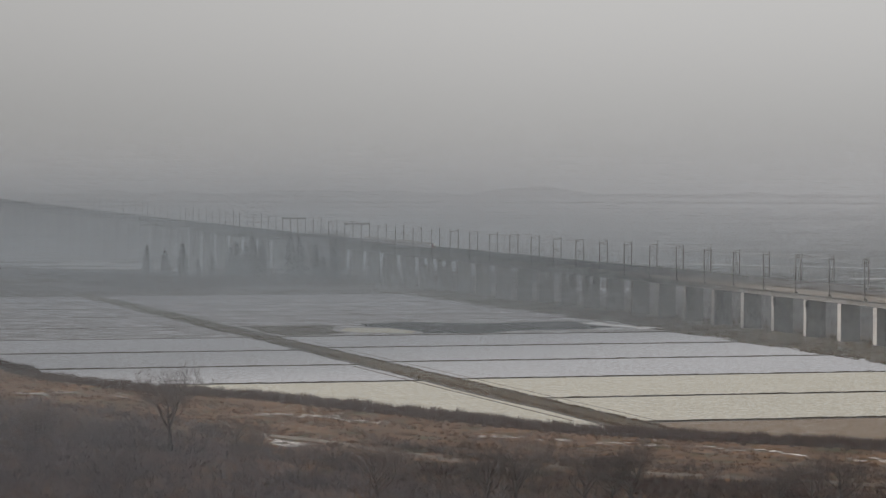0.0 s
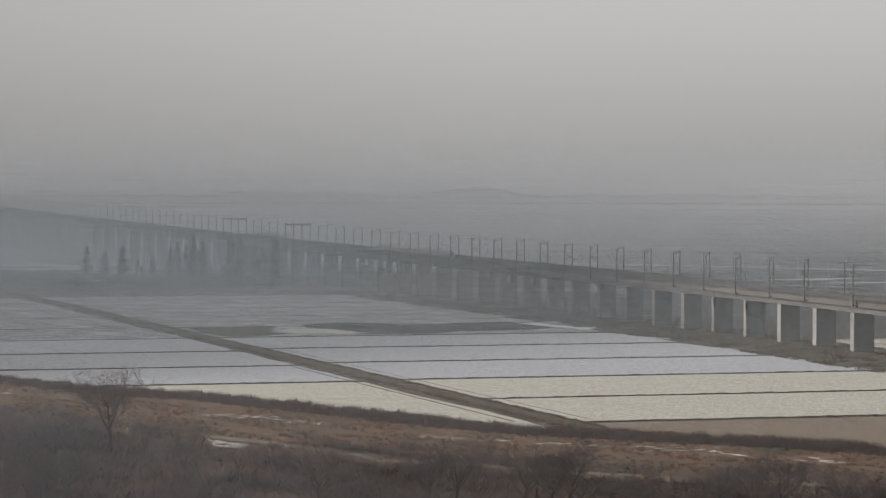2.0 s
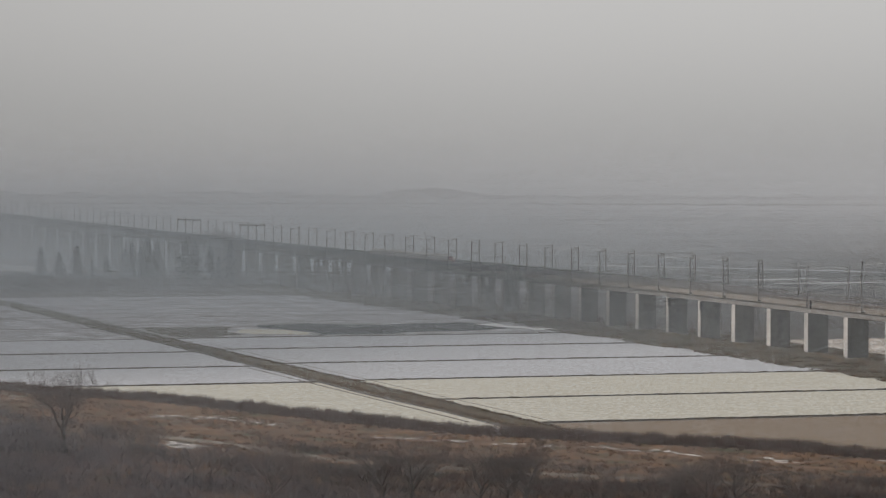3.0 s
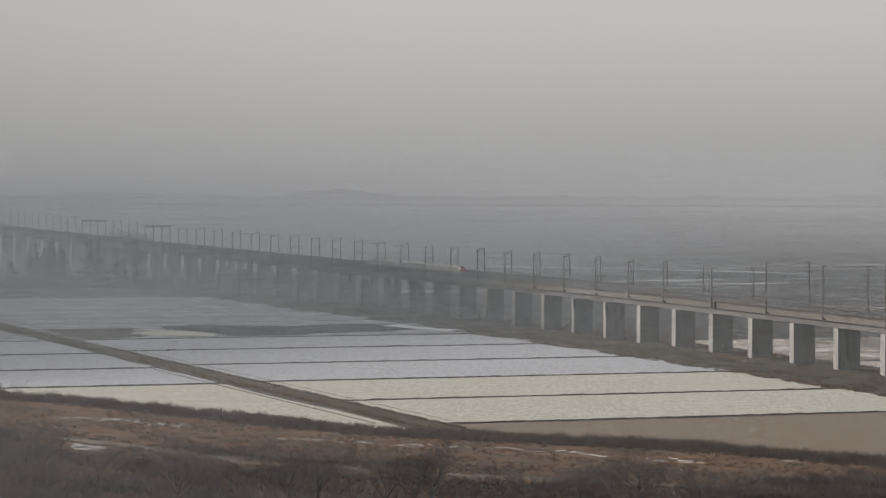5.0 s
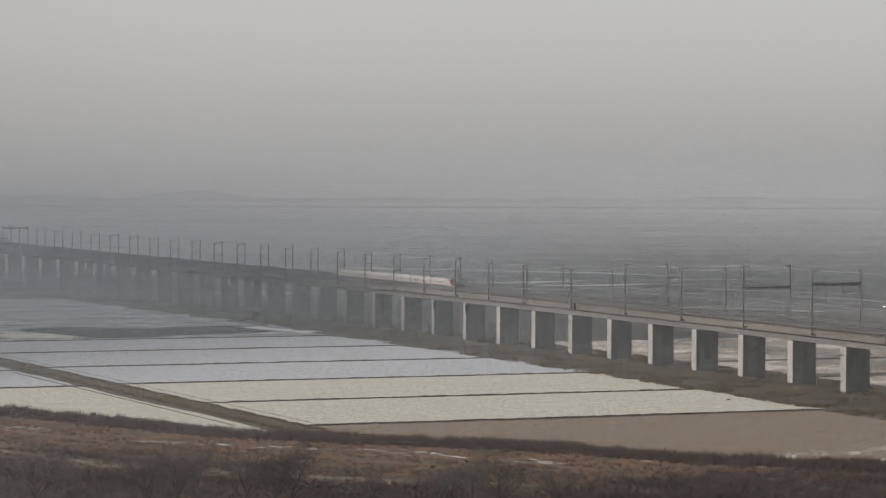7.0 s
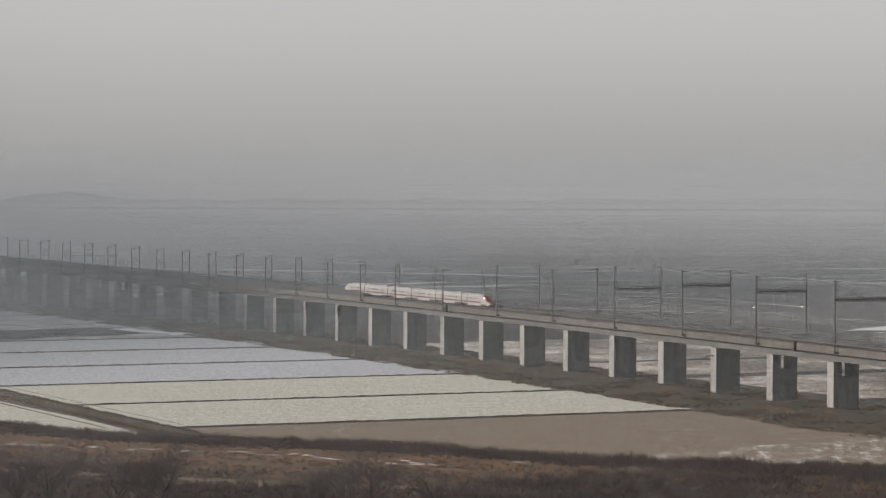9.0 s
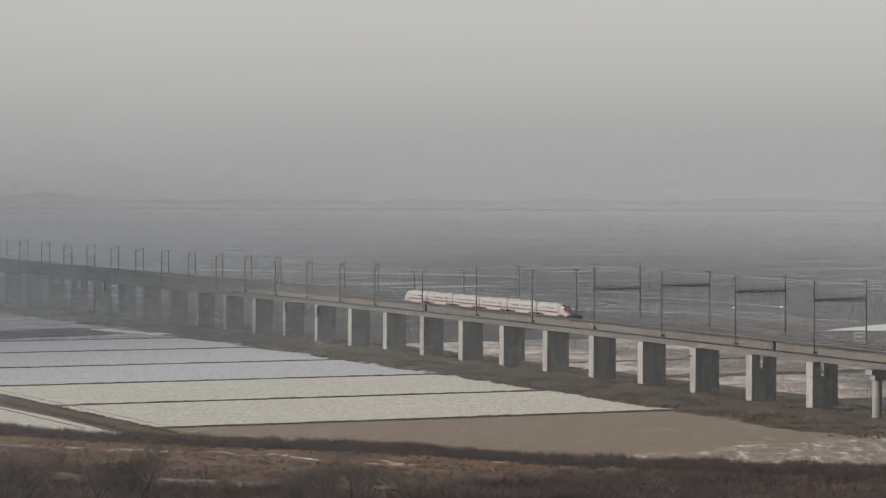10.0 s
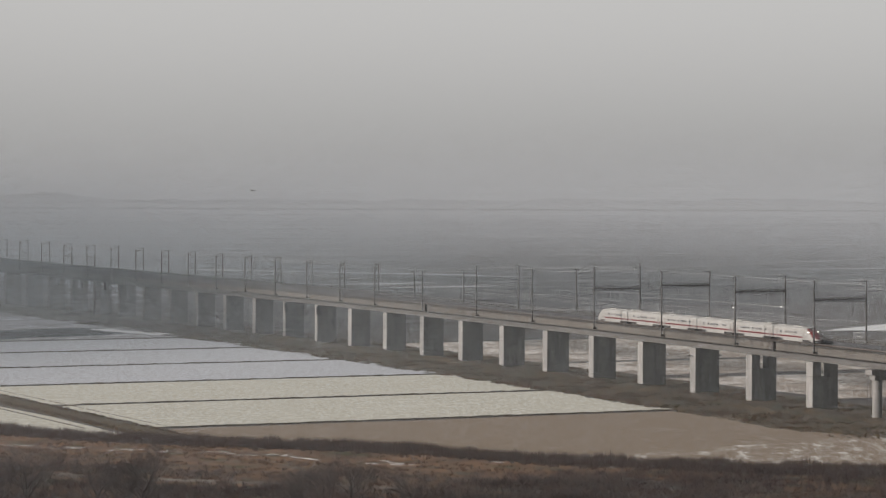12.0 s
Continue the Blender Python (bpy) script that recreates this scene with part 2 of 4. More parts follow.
def tube(bm, pts, radii, sides=6):
    """A tapered tube through the points, closed at both ends."""
    rings = []
    for i, p in enumerate(pts):
        a, b = pts[max(i - 1, 0)], pts[min(i + 1, len(pts) - 1)]
        d = (Vector(b) - Vector(a)).normalized()
        u = d.orthogonal().normalized()
        w = d.cross(u)
        rings.append([bm.verts.new(Vector(p) + (u * math.cos(k * math.tau / sides) + w * math.sin(k * math.tau / sides)) * radii[i]) for k in range(sides)])
    for r, q in zip(rings, rings[1:]):
        for k in range(sides):
            bm.faces.new((r[k], r[(k + 1) % sides], q[(k + 1) % sides], q[k]))
    bm.faces.new(rings[0][::-1])
    bm.faces.new(rings[-1])
    return bm


# ---- the plan ----
SPAN = 30.5
X0, Y0, TH0, CURVE = 88.3, 678.7, radians(112.188), 0.000131
HALF = 3.55                  # from the piers' near faces to the middle of the deck


def along(s, side=0.0):
    """A point of the line at s metres, side metres to the near side of the deck's middle, and its heading (away)."""
    a = TH0 + CURVE * s
    x = X0 + (math.sin(a) - math.sin(TH0)) / CURVE
    y = Y0 - (math.cos(a) - math.cos(TH0)) / CURVE
    off = HALF - side
    return x + off * math.sin(a), y - off * math.cos(a), a


def grade(s):
    return 0.0042 * s + 1.05e-5 * max(0.0, s - 500) ** 2


RAIL = 15.7


def on_line(s, side=0.0, z=0.0, ahead=False):
    """The pose at s on the line: x along the line, y to the near side."""
    x, y, a = along(s, side)
    slope = math.degrees(math.atan(grade(s + 5) - grade(s - 5)) / 10 * 10) / 10
    m = pose(x, y, RAIL + grade(s) + z, 0, 0, math.degrees(a)) @ pose(0, 0, 0, 0, -slope, 0)
    return m @ pose(0, 0, 0, 0, 0, 180) if ahead else m


def hill(x, y):
    return 49.8 * math.exp(-(x * x + y * y) / 110.0 ** 2)


U, V = Vector((math.cos(GRID), math.sin(GRID), 0)), Vector((-math.sin(GRID), math.cos(GRID), 0))
ORIGIN = Vector((-71, 622, 0))


def field(u, v, z=0.0):
    return ORIGIN + U * u + V * v + Vector((0, 0, z))


def grid_turn(u, v, z=0.0):
    p = field(u, v, z)
    return pose(p.x, p.y, p.z, 0, 0, math.degrees(GRID))


def bend(points, x):
    for (xa, ya), (xb, yb) in zip(points, points[1:]):
        if x <= xb:
            return ya + (yb - ya) * (x - xa) / (xb - xa)
    return points[-1][1]


# the edge between the reedy bank and the fields, as y over x
EDGE = [(-690, 1428), (-424, 995), (-325, 859), (-269, 782), (-234, 724), (-198, 687), (-159, 663), (-113, 623), (-77, 587), (-46, 575), (-9, 561), (13, 542), (44, 528), (76, 519), (132, 499), (217, 454), (397, 312)]


def plain(x, y):
    """The height of the ground: the hill under the eye, and the plain rising gently to the far foothills."""
    return hill(x, y) + 30.0 * max(0.0, (math.hypot(x, y) - 2800) / 2000) ** 2


# ---- ground ----
def ground():
    radii = [0, 8, 16, 25, 35, 50, 65, 80, 100, 120, 145, 170, 200, 240, 290, 350, 430, 520, 640, 800, 1000, 1300, 1700, 2200, 2800, 3100, 3400, 3700, 4000, 4300, 4600, 4850]
    n = 120
    verts, faces = [(0, 0, hill(0, 0))], []
    for r in radii[1:]:
        for k in range(n):
            a = k * math.tau / n
            x, y = r * math.cos(a), r * math.sin(a)
            verts.append((x, y, plain(x, y)))
    for k in range(n):
        faces.append((0, 1 + k, 1 + (k + 1) % n))
    for i in range(len(radii) - 2):
        for k in range(n):
            a, b = 1 + i * n, 1 + (i + 1) * n
            faces.append((a + k, b + k, b + (k + 1) % n, a + (k + 1) % n))
    tagged(put("ground", from_lists("ground", verts, faces, M_GROUND)), "flat brown winter plain with thin streaks of snow", "ground", kind="structure")


def foothills():
    """Low wooded hills where the plain ends, lost in the mist."""
    verts, faces = [], []
    n = 150
    for i in range(n + 1):
        a = radians(-26 + 44 * i / n)
        lump = sum(h * math.exp(-((math.degrees(a) - c) / w) ** 2) for c, w, h in ((-8.4, 0.7, 8), (-7.6, 0.5, 6), (-13.5, 1.6, 5), (4.5, 2.5, 4)))
        crest = 46 + lump + 6 * noise.noise((i / 9, 0, 3)) + 5 * noise.noise((i / 2.5, 0, 8))
        for r, z in ((4560, 20), (4640, crest * 0.8), (4690, crest), (4760, crest * 0.6), (4800, 15)):
            verts.append((r * math.sin(a), r * math.cos(a), z))
    for i in range(n):
        for k in range(4):
            q = i * 5 + k
            faces.append((q, q + 5, q + 6, q + 1))
    tagged(put("foothills", from_lists("foothills", verts, faces, M_BUND)), "low wooded hills faint in the mist", "hills", kind="structure")


def mountain():
    """An added ridge beside the plain, out of the lens's sight, that blocks the low sun from the far fields."""
    crest = [(-900, 60), (-200, 90), (165, 110), (275, 140), (315, 185), (465, 218), (545, 240), (615, 259), (700, 275), (800, 310), (1300, 430), (1650, 360), (2200, 235), (4300, 190)]
    verts, faces, rows = [], [], []
    vs = [-900 + 40 * k for k in range(131)]
    us = [(-640, 0.0), (-720, 0.35), (-800, 0.72), (-900, 1.0), (-1010, 0.82), (-1150, 0.5), (-1350, 0.2), (-1600, 0.0)]
    for v in vs:
        for u, k in us:
            p = field(u - 0.02 * max(0, v) + 25 * noise.noise((v / 160, u / 160, 2)) * (k < 1), v)
            h = bend(crest, v) * k * (1 + (0.10 * noise.noise((v / 90, u / 90, 5)) if 0 < k < 1 else 0.02 * noise.noise((v / 70, 0, 5))))
            verts.append((p.x, p.y, h - (1.0 if k == 0 else 0)))
    w = len(us)
    for i in range(len(vs) - 1):
        for j in range(w - 1):
            a = i * w + j
            faces.append((a, a + 1, a + w + 1, a + w))
    tagged(put("shade_ridge", from_lists("shade_ridge", verts, faces, M_BANK)), "added unseen ridge that shades the far plain", "mountain", kind="structure")


def bank_z(x, y):
    d = bend(EDGE, x) - y
    k = min(1.0, max(0.0, d / 9.0))
    bumps = 0.35 * noise.noise((x / 22, y / 22, 0)) + 0.12 * noise.noise((x / 5, y / 5, 3))
    return hill(x, y) + k * (0.7 + bumps) + 0.5 * math.exp(-((d - 14) / 6.0) ** 2) + (0.02 if k else -0.1)


def bank():
    xs = [-700 + 7 * i for i in range(161)]
    ds = [0, 3, 6, 9, 12, 15, 18, 22, 26, 31, 37, 44, 52, 61, 71, 82, 95, 110, 130, 155, 185, 220, 260, 300]
    verts, faces = [], []
    for x in xs:
        e = bend(EDGE, x)
        for d in ds:
            verts.append((x, e - d, bank_z(x, e - d)))
    w = len(ds)
    for i in range(len(xs) - 1):
        for j in range(w - 1):
            a = i * w + j
            faces.append((a, a + 1, a + w + 1, a + w))
    me = from_lists("grass_bank", verts, faces, M_BANK)
    me.polygons.foreach_set("use_smooth", [True] * len(me.polygons))
    tagged(put("grass_bank", me), "rough bank of dry brown grass below the hill", "grass bank", kind="structure")


def blob(name, mat, rim, z, m=None, label="", category="", kind="structure", thick=0.06):
    """A flat patch with a chamfered rim, from points on its edge."""
    bm = bmesh.new()
    low = [bm.verts.new((x, y, 0)) for x, y in rim]
    c = Vector((sum(p[0] for p in rim) / len(rim), sum(p[1] for p in rim) / len(rim), 0))
    top = [bm.verts.new(v.co + (c - v.co) * 0.04 + Vector((0, 0, thick))) for v in low]
    n = len(rim)
    for i in range(n):
        bm.faces.new((low[i], low[(i + 1) % n], top[(i + 1) % n], top[i]))
    bm.faces.new(top)
    ob = put(name, mesh_of(name, bm, mat), None, (m if m is not None else Matrix()) @ pose(0, 0, z))
    return tagged(ob, label, category, kind=kind)


def parcel(name, mat, u0, u1, v0, v1, label, lean=0.0):
    """One field: a thin slab of snow or stubble between its bunds, its sides a little uneven."""
    rim, n = [], 14
    for i in range(n):
        rim.append((u0 + (u1 - u0) * i / n, v0 + 0.5 * random.uniform(-1, 1)))
    rim += [(u1 + lean * (v0 + (v1 - v0) * i / 5) + random.uniform(-0.9, 0.9), v0 + (v1 - v0) * i / 5) for i in range(5)]
    for i in range(n):
        k = 1 - i / n
        rim.append((u0 + (u1 - u0) * k + (lean * v1 if i == 0 else 0), v1 + 0.5 * random.uniform(-1, 1)))
    rim += [(u0 + random.uniform(-0.4, 0.4), v1 - (v1 - v0) * i / 5) for i in range(5)]
    return blob(name, mat, rim, 0.0, grid_turn(0, 0), label, "field", thick=0.10)


def ridge(name, mat, points, width, height, label, category, lumpy=0.5, step=1.3):
    """A long low earth ridge with an uneven crest, along world points."""
    line = []
    for p, q in zip(points, points[1:]):
        p, q = Vector((*p, 0)), Vector((*q, 0))
        n = max(1, int((q - p).length / step))
        line += [p.lerp(q, i / n) for i in range(n)]
    line.append(Vector((*points[-1], 0)))
    verts, faces = [], []
    for i, p in enumerate(line):
        d = (line[min(i + 1, len(line) - 1)] - line[max(i - 1, 0)]).normalized()
        w = Vector((-d.y, d.x, 0))
        for k, h in ((-1, -0.05), (-0.55, 0.75), (0, 1.0), (0.55, 0.75), (1, -0.05)):
            q = p + w * (k * width / 2 * random.uniform(0.85, 1.2))
            verts.append((q.x, q.y, h * height * (1 + lumpy * random.uniform(-1, 1))))
    for i in range(len(line) - 1):
        for k in range(4):
            a = i * 5 + k
            faces.append((a, a + 5, a + 6, a + 1))
    return tagged(put(name, from_lists(name, verts, faces, mat)), label, category, kind="structure")


LINES_R = [-6, 67, 140, 217, 294, 364, 440, 480, 525, 565, 603, 650, 700, 745]
LINES_L = [136, 207, 283, 362, 440, 527, 603, 675, 745]


def verge_u(v):
    return 141 + 0.06 * v


def fields():
    for v0, v1 in zip(LINES_R, LINES_R[1:]):
        mat, label = (M_FIELD_SHADED, "snowy rice field with faint stubble rows, coloured bluish for shade") if v1 < 400 else (M_FIELD_THIN, "rice field under thin patchy snow")
        if v1 < 145:
            mat, label = M_FIELD_SUNLIT, "snowy rice field with pale straw, coloured warm for sunlight"
        parcel("rice_field", mat, 6, 141, v0 + 1.2, v1 - 1.0, label, lean=0.06)
    for v0, v1 in zip([-30] + LINES_L, LINES_L):
        mat, label = (M_FIELD_SHADED, "snowy rice field with faint stubble rows, coloured bluish for shade") if v1 < 380 else (M_FIELD_THIN, "rice field under thin patchy snow")
        if v1 < 140:
            mat, label = M_FIELD_SUNLIT, "snowy rice field with pale straw, coloured warm for sunlight"
        parcel("rice_field", mat, -420, -6, v0 + 1.2, v1 - 1.0, label)
    parcel("rice_field", M_FIELD_BROWN, 6, 143, -190, -8.5, "bare brown stubble field with a little snow", lean=0.03)
    # snow left lying in the stubble
    blob("rice_field", M_FIELD_SPECK, [(24, 556), (40, 548), (70, 537), (104, 536), (122, 560), (112, 590), (97, 606), (84, 598), (76, 588), (60, 580), (52, 566), (38, 562)], 0.04, None, "stubble field speckled with thin snow", "field", thick=0.10)
    # wet dark ground and its snow island
    blob("wet_ground", M_FIELD_DARK, [(53, 428), (57, 450), (78, 461), (92, 448), (104, 441), (122, 447), (140, 451), (150, 436), (146, 412), (140, 398), (128, 390), (99, 384), (86, 373), (62, 374), (64, 388), (60, 412)], 0.12, grid_turn(0, 0), "dark wet bare ground between snowy fields", "wet ground")
    blob("bare_soil", M_BUND, [(9, 432), (14, 444), (30, 438), (46, 442), (40, 424), (34, 402), (36, 384), (24, 372), (10, 370), (7, 390)], 0.12, grid_turn(0, 0), "bare brown soil beside the farm road", "bare ground")
    blob("snow_patch", M_FIELD_SUNLIT, [(44, 420), (58, 412), (62, 388), (56, 374), (50, 380), (40, 384), (36, 398)], 0.16, grid_turn(0, 0), "bright bare patch of snow", "snow patch")
    blob("snow_patch", M_SNOW, [(140, 436), (150, 438), (148, 420), (158, 396), (156, 384), (146, 382), (148, 394), (142, 412)], 0.2, grid_turn(0, 0), "bright bare patch of snow", "snow patch")
    for v in LINES_R[:6]:
        p, q = field(4, v), field(verge_u(v) + random.uniform(-4, 1), v)
        ridge("field_bund", M_BUND, [p.xy, q.xy], 1.1, 0.3, "narrow dark earth bund between fields", "bund")
    for v in LINES_R[6:]:
        p, q = field(4, v), field(verge_u(v) - random.uniform(0, 30), v)
        ridge("field_bund", M_BUND, [p.xy, q.xy], 0.7, 0.14, "narrow dark earth bund between fields", "bund")
    for v in LINES_L:
        p, q = field(-420, v), field(-4, v)
        ridge("field_bund", M_BUND, [p.xy, q.xy], *((1.1, 0.3) if v < 300 else (0.8, 0.16)), "narrow dark earth bund between fields", "bund")
    ridge("farm_road", M_ROAD, [field(0, -60).xy, field(0, 200).xy, field(-1, 430).xy, field(-2, 760).xy], 8.5, 0.75, "straight grassy farm road between the fields", "farm road", 0.15)
    for u, v0, v1 in ((9.5, -6, 330), (-9.0, 0, 200)):
        ridge("ditch_edge", M_BUND, [field(u, v0).xy, field(u, v1).xy], 0.5, 0.16, "thin dark ditch edge beside the farm road", "ditch")
    # verge below the viaduct
    verts, faces = [], []
    sides = [36 - 2.4 * k for k in range(24)]
    stops = [-260 + 4 * i for i in range(230)] + [660 + 20 * i for i in range(75)]
    for s in stops:
        for k, side in enumerate(sides):
            inner = min(1.0, k / 3, (len(sides) - 1 - k) / 3)
            berm = 0.9 * math.exp(-((side - 9) / 6.0) ** 2) * (0.6 + 0.8 * noise.noise((s / 30, 2, 5)))
            x, y, a = along(s, side + (2.5 + 6 * (k < 4)) * noise.noise((s / (40 if k > 3 else 16), k / 4, 1)))
            bumps = 0.75 * noise.noise((s / 9, side / 6, 7)) + 0.4 * noise.noise((s / 3, side / 2.5, 9))
            verts.append((x, y, (0.24 + max(-0.1, bumps + berm)) * inner - (0.05 if inner == 0 else 0)))
    w = len(sides)
    for i in range(len(stops) - 1):
        for k in range(w - 1):
            a = i * w + k
            faces.append((a, a + 1, a + w + 1, a + w))
    tagged(put("viaduct_verge", from_lists("viaduct_verge", verts, faces, M_VERGE)), "dark grassy strip of ground beneath the viaduct", "verge", kind="structure")
    # dark scrub bank and ponds beyond the fields
    ridge("scrub_bank", M_BUND, [(-760, 1250), (-560, 1400), (-440, 1480), (-330, 1530), (-230, 1545)], 60, 3.2, "low dark scrubby bank beyond the fields", "bank", 0.25, 8)
    for v0, v1 in ((10, 98), (112, 172), (180, 300)):
        parcel("rice_field", M_FIELD_MIXED, 198, 345, v0, v1, "stubble field with thin snow beyond the railway", lean=0.03)
    # snowed fields beyond the line
    for rim in ([(147, 1085), (190, 1092), (240, 1180), (182, 1148)], [(-640, 1800), (-560, 1890), (-520, 1880), (-590, 1810)], [(-545, 1900), (-470, 1870), (-455, 1840), (-530, 1870)], [(-600, 1750), (-520, 1790), (-470, 1770), (-540, 1735)],
                [(-500, 1725), (-440, 1740), (-410, 1715), (-470, 1705)], [(-660, 1720), (-610, 1760), (-600, 1745), (-640, 1705)],
                [(-372, 1640), (-340, 1622), (-325, 1650), (-350, 1665)]):
        rim2 = []
        for p, q in zip(rim, rim[1:] + rim[:1]):
            for i in range(4):
                k = i / 4
                w = 0.05 * math.dist(p, q)
                rim2.append((p[0] + (q[0] - p[0]) * k + random.uniform(-w, w) * 0.5, p[1] + (q[1] - p[1]) * k + random.uniform(-w, w) * 0.5))
        blob("snow_field", M_SNOW, rim2, 0.06, None, "field under thin snow beyond the railway", "field")


def snow_strip(points, wide, label="long strip of snow along a field road on the plain"):
    """Snow lying along a low bank on the plain, its width uneven and here and there broken."""
    line = []
    for (xa, ya), (xb, yb) in zip(points, points[1:]):
        n = max(4, int(math.dist((xa, ya), (xb, yb)) / 9))
        line += [(xa + (xb - xa) * i / n, ya + (yb - ya) * i / n) for i in range(n)]
    verts, faces = [], []
    for i, (x, y) in enumerate(line):
        w = 0.6 * wide * max(0.06, 0.45 + 0.7 * noise.noise((x / 40, y / 40, 3)) + 0.4 * noise.noise((x / 11, y / 11, 6))) * min(1.0, 0.15 + 0.2 * min(i, len(line) - 1 - i))
        verts += [(x, y - w / 2, plain(x, y) + 0.15), (x, y + w / 2, plain(x, y) + 0.4)]
        if i:
            faces.append((2 * i - 2, 2 * i, 2 * i + 1, 2 * i - 1))
    tagged(put("snow_strip", from_lists("snow_strip", verts, faces, M_SNOW if wide > 55 else M_OLD_SNOW)), label, "snow", kind="structure")


def far_snow():
    for points, wide in (([(-221, 1978), (-150, 1941), (-70, 1892), (6, 1846), (57, 1787)], 58), ([(151, 2023), (250, 2185), (383, 2412)], 26), ([(244, 1833), (305, 1921), (360, 2005)], 18),
                         ([(288, 3020), (380, 3040), (505, 3090)], 50), ([(-530, 3640), (-405, 3660)], 90), ([(-235, 3600), (-190, 3605)], 90), ([(-183, 2920), (-158, 2925)], 60), ([(390, 4560), (560, 4540), (700, 4520)], 260),
                         ([(-827, 2486), (-787, 2497), (-740, 2500)], 40), ([(99, 1440), (129, 1400), (165, 1300)], 14), ([(60, 1545), (110, 1490), (150, 1470)], 14), ([(20, 1640), (70, 1600), (120, 1575)], 16), ([(-72, 1626), (-30, 1650), (1, 1687)], 56),
                         ([(-56, 1540), (-20, 1520), (1, 1490)], 22), ([(-30, 1580), (10, 1600), (40, 1620)], 56), ([(-605, 1881), (-560, 1893), (-498, 1908)], 80), ([(-560, 1740), (-510, 1735), (-456, 1752)], 62), ([(-585, 1810), (-530, 1822), (-470, 1826)], 70),
                         ([(-545, 1638), (-510, 1600), (-475, 1560)], 22), ([(-372, 1644), (-342, 1628)], 16), ([(-440, 1800), (-400, 1790)], 20), ([(180, 1690), (230, 1730), (290, 1770)], 18), ([(200, 2560), (300, 2620)], 40), ([(-60, 2300), (40, 2330)], 20),
                         ([(80, 2480), (180, 2530)], 22), ([(-140, 2180), (-60, 2200)], 14), ([(220, 1560), (262, 1600)], 12), ([(30, 1290), (75, 1270), (110, 1240)], 8), ([(-208, 1449), (-161, 1457), (-113, 1456)], 20), ([(-204, 1404), (-190, 1408)], 12), ([(-130, 1425), (-110, 1406)], 14)):
        snow_strip(points, wide)


def strips():
    """Snow lying on the bank, and the dirt track."""
    for points, wide, many in (([(-66, 557), (-58, 555), (-46, 552), (-35, 548), (-22, 539), (-5, 530)], 2.2, 34), ([(-154, 616), (-133, 609), (-115, 591)], 3.4, 30), ([(-100, 574), (-82, 566), (-70, 559)], 2.2, 12),
                               ([(-225, 662), (-211, 670), (-190, 655)], 4.0, 14), ([(-131, 546), (-124, 541)], 6.0, 9), ([(-120, 552), (-111, 539), (-96, 527)], 1.3, 14), ([(-92, 517), (-70, 508)], 1.2, 8), ([(31, 501), (37, 495), (42, 487)], 6.0, 12), ([(8, 530), (30, 520), (50, 514)], 2.0, 10)):
        for _ in range(many):
            k = random.random() * (len(points) - 1)
            (xa, ya), (xb, yb) = points[int(k)], points[int(k) + 1]
            px, py = xa + (xb - xa) * (k % 1) + random.gauss(0, 0.6), ya + (yb - ya) * (k % 1) + random.gauss(0, 0.6 * wide)
            l, w = wide * random.uniform(0.4, 1.7), wide * random.uniform(0.12, 0.45)
            rim = []
            for i in range(14):
                a, q = i * math.tau / 14, random.uniform(0.4, 1.2)
                rim.append((l / 2 * q * math.cos(a), w / 2 * q * math.sin(a)))
            blob("snow_patch", M_OLD_SNOW, rim, 0.0, pose(px, py, bank_z(px, py) + 0.02, 0, 0, math.degrees(math.atan2(yb - ya, xb - xa))), "melting patch of old snow on the bank", "snow patch", thick=0.12)
    pts = [(-190, 600), (-150, 573), (-119, 551), (-110, 539), (-96, 525), (-85, 516), (-61, 504), (-45, 497), (-5, 487), (40, 476), (120, 455)]
    verts, faces = [], []
    n = 120
    for i in range(n + 1):
        x = -190 + 310 * i / n
        y = bend(pts, x)
        for k in (-2.2, -1.4, 1.4, 2.2):
            yy = y + k + 0.5 * noise.noise((x / 9, k, 0))
            verts.append((x, yy, bank_z(x, yy) + (0.16 if abs(k) < 2 else -0.1)))
    for i in range(n):
        for k in range(3):
            a = i * 4 + k
            faces.append((a, a + 4, a + 5, a + 1))
    tagged(put("dirt_track", from_lists("dirt_track", verts, faces, M_TRACK)), "pale rutted dirt track along the bank", "track", kind="structure")


# ---- viaduct ----
NOTCHED = (-1, 0, 1, 19, 20, 21, 26, 27)


def pier_mesh(h, notched):
    w, t = 7.1, 3.2
    dims = [(-t / 2, t / 2, -w / 2, w / 2, -0.6, h - (3.6 if notched else 0))]
    if notched:
        dims += [(-t / 2, t / 2, -w / 2, -1.2, h - 3.6, h), (-t / 2, t / 2, 1.2, w / 2, h - 3.6, h)]
    return boxes(*dims, bevel=0.12)


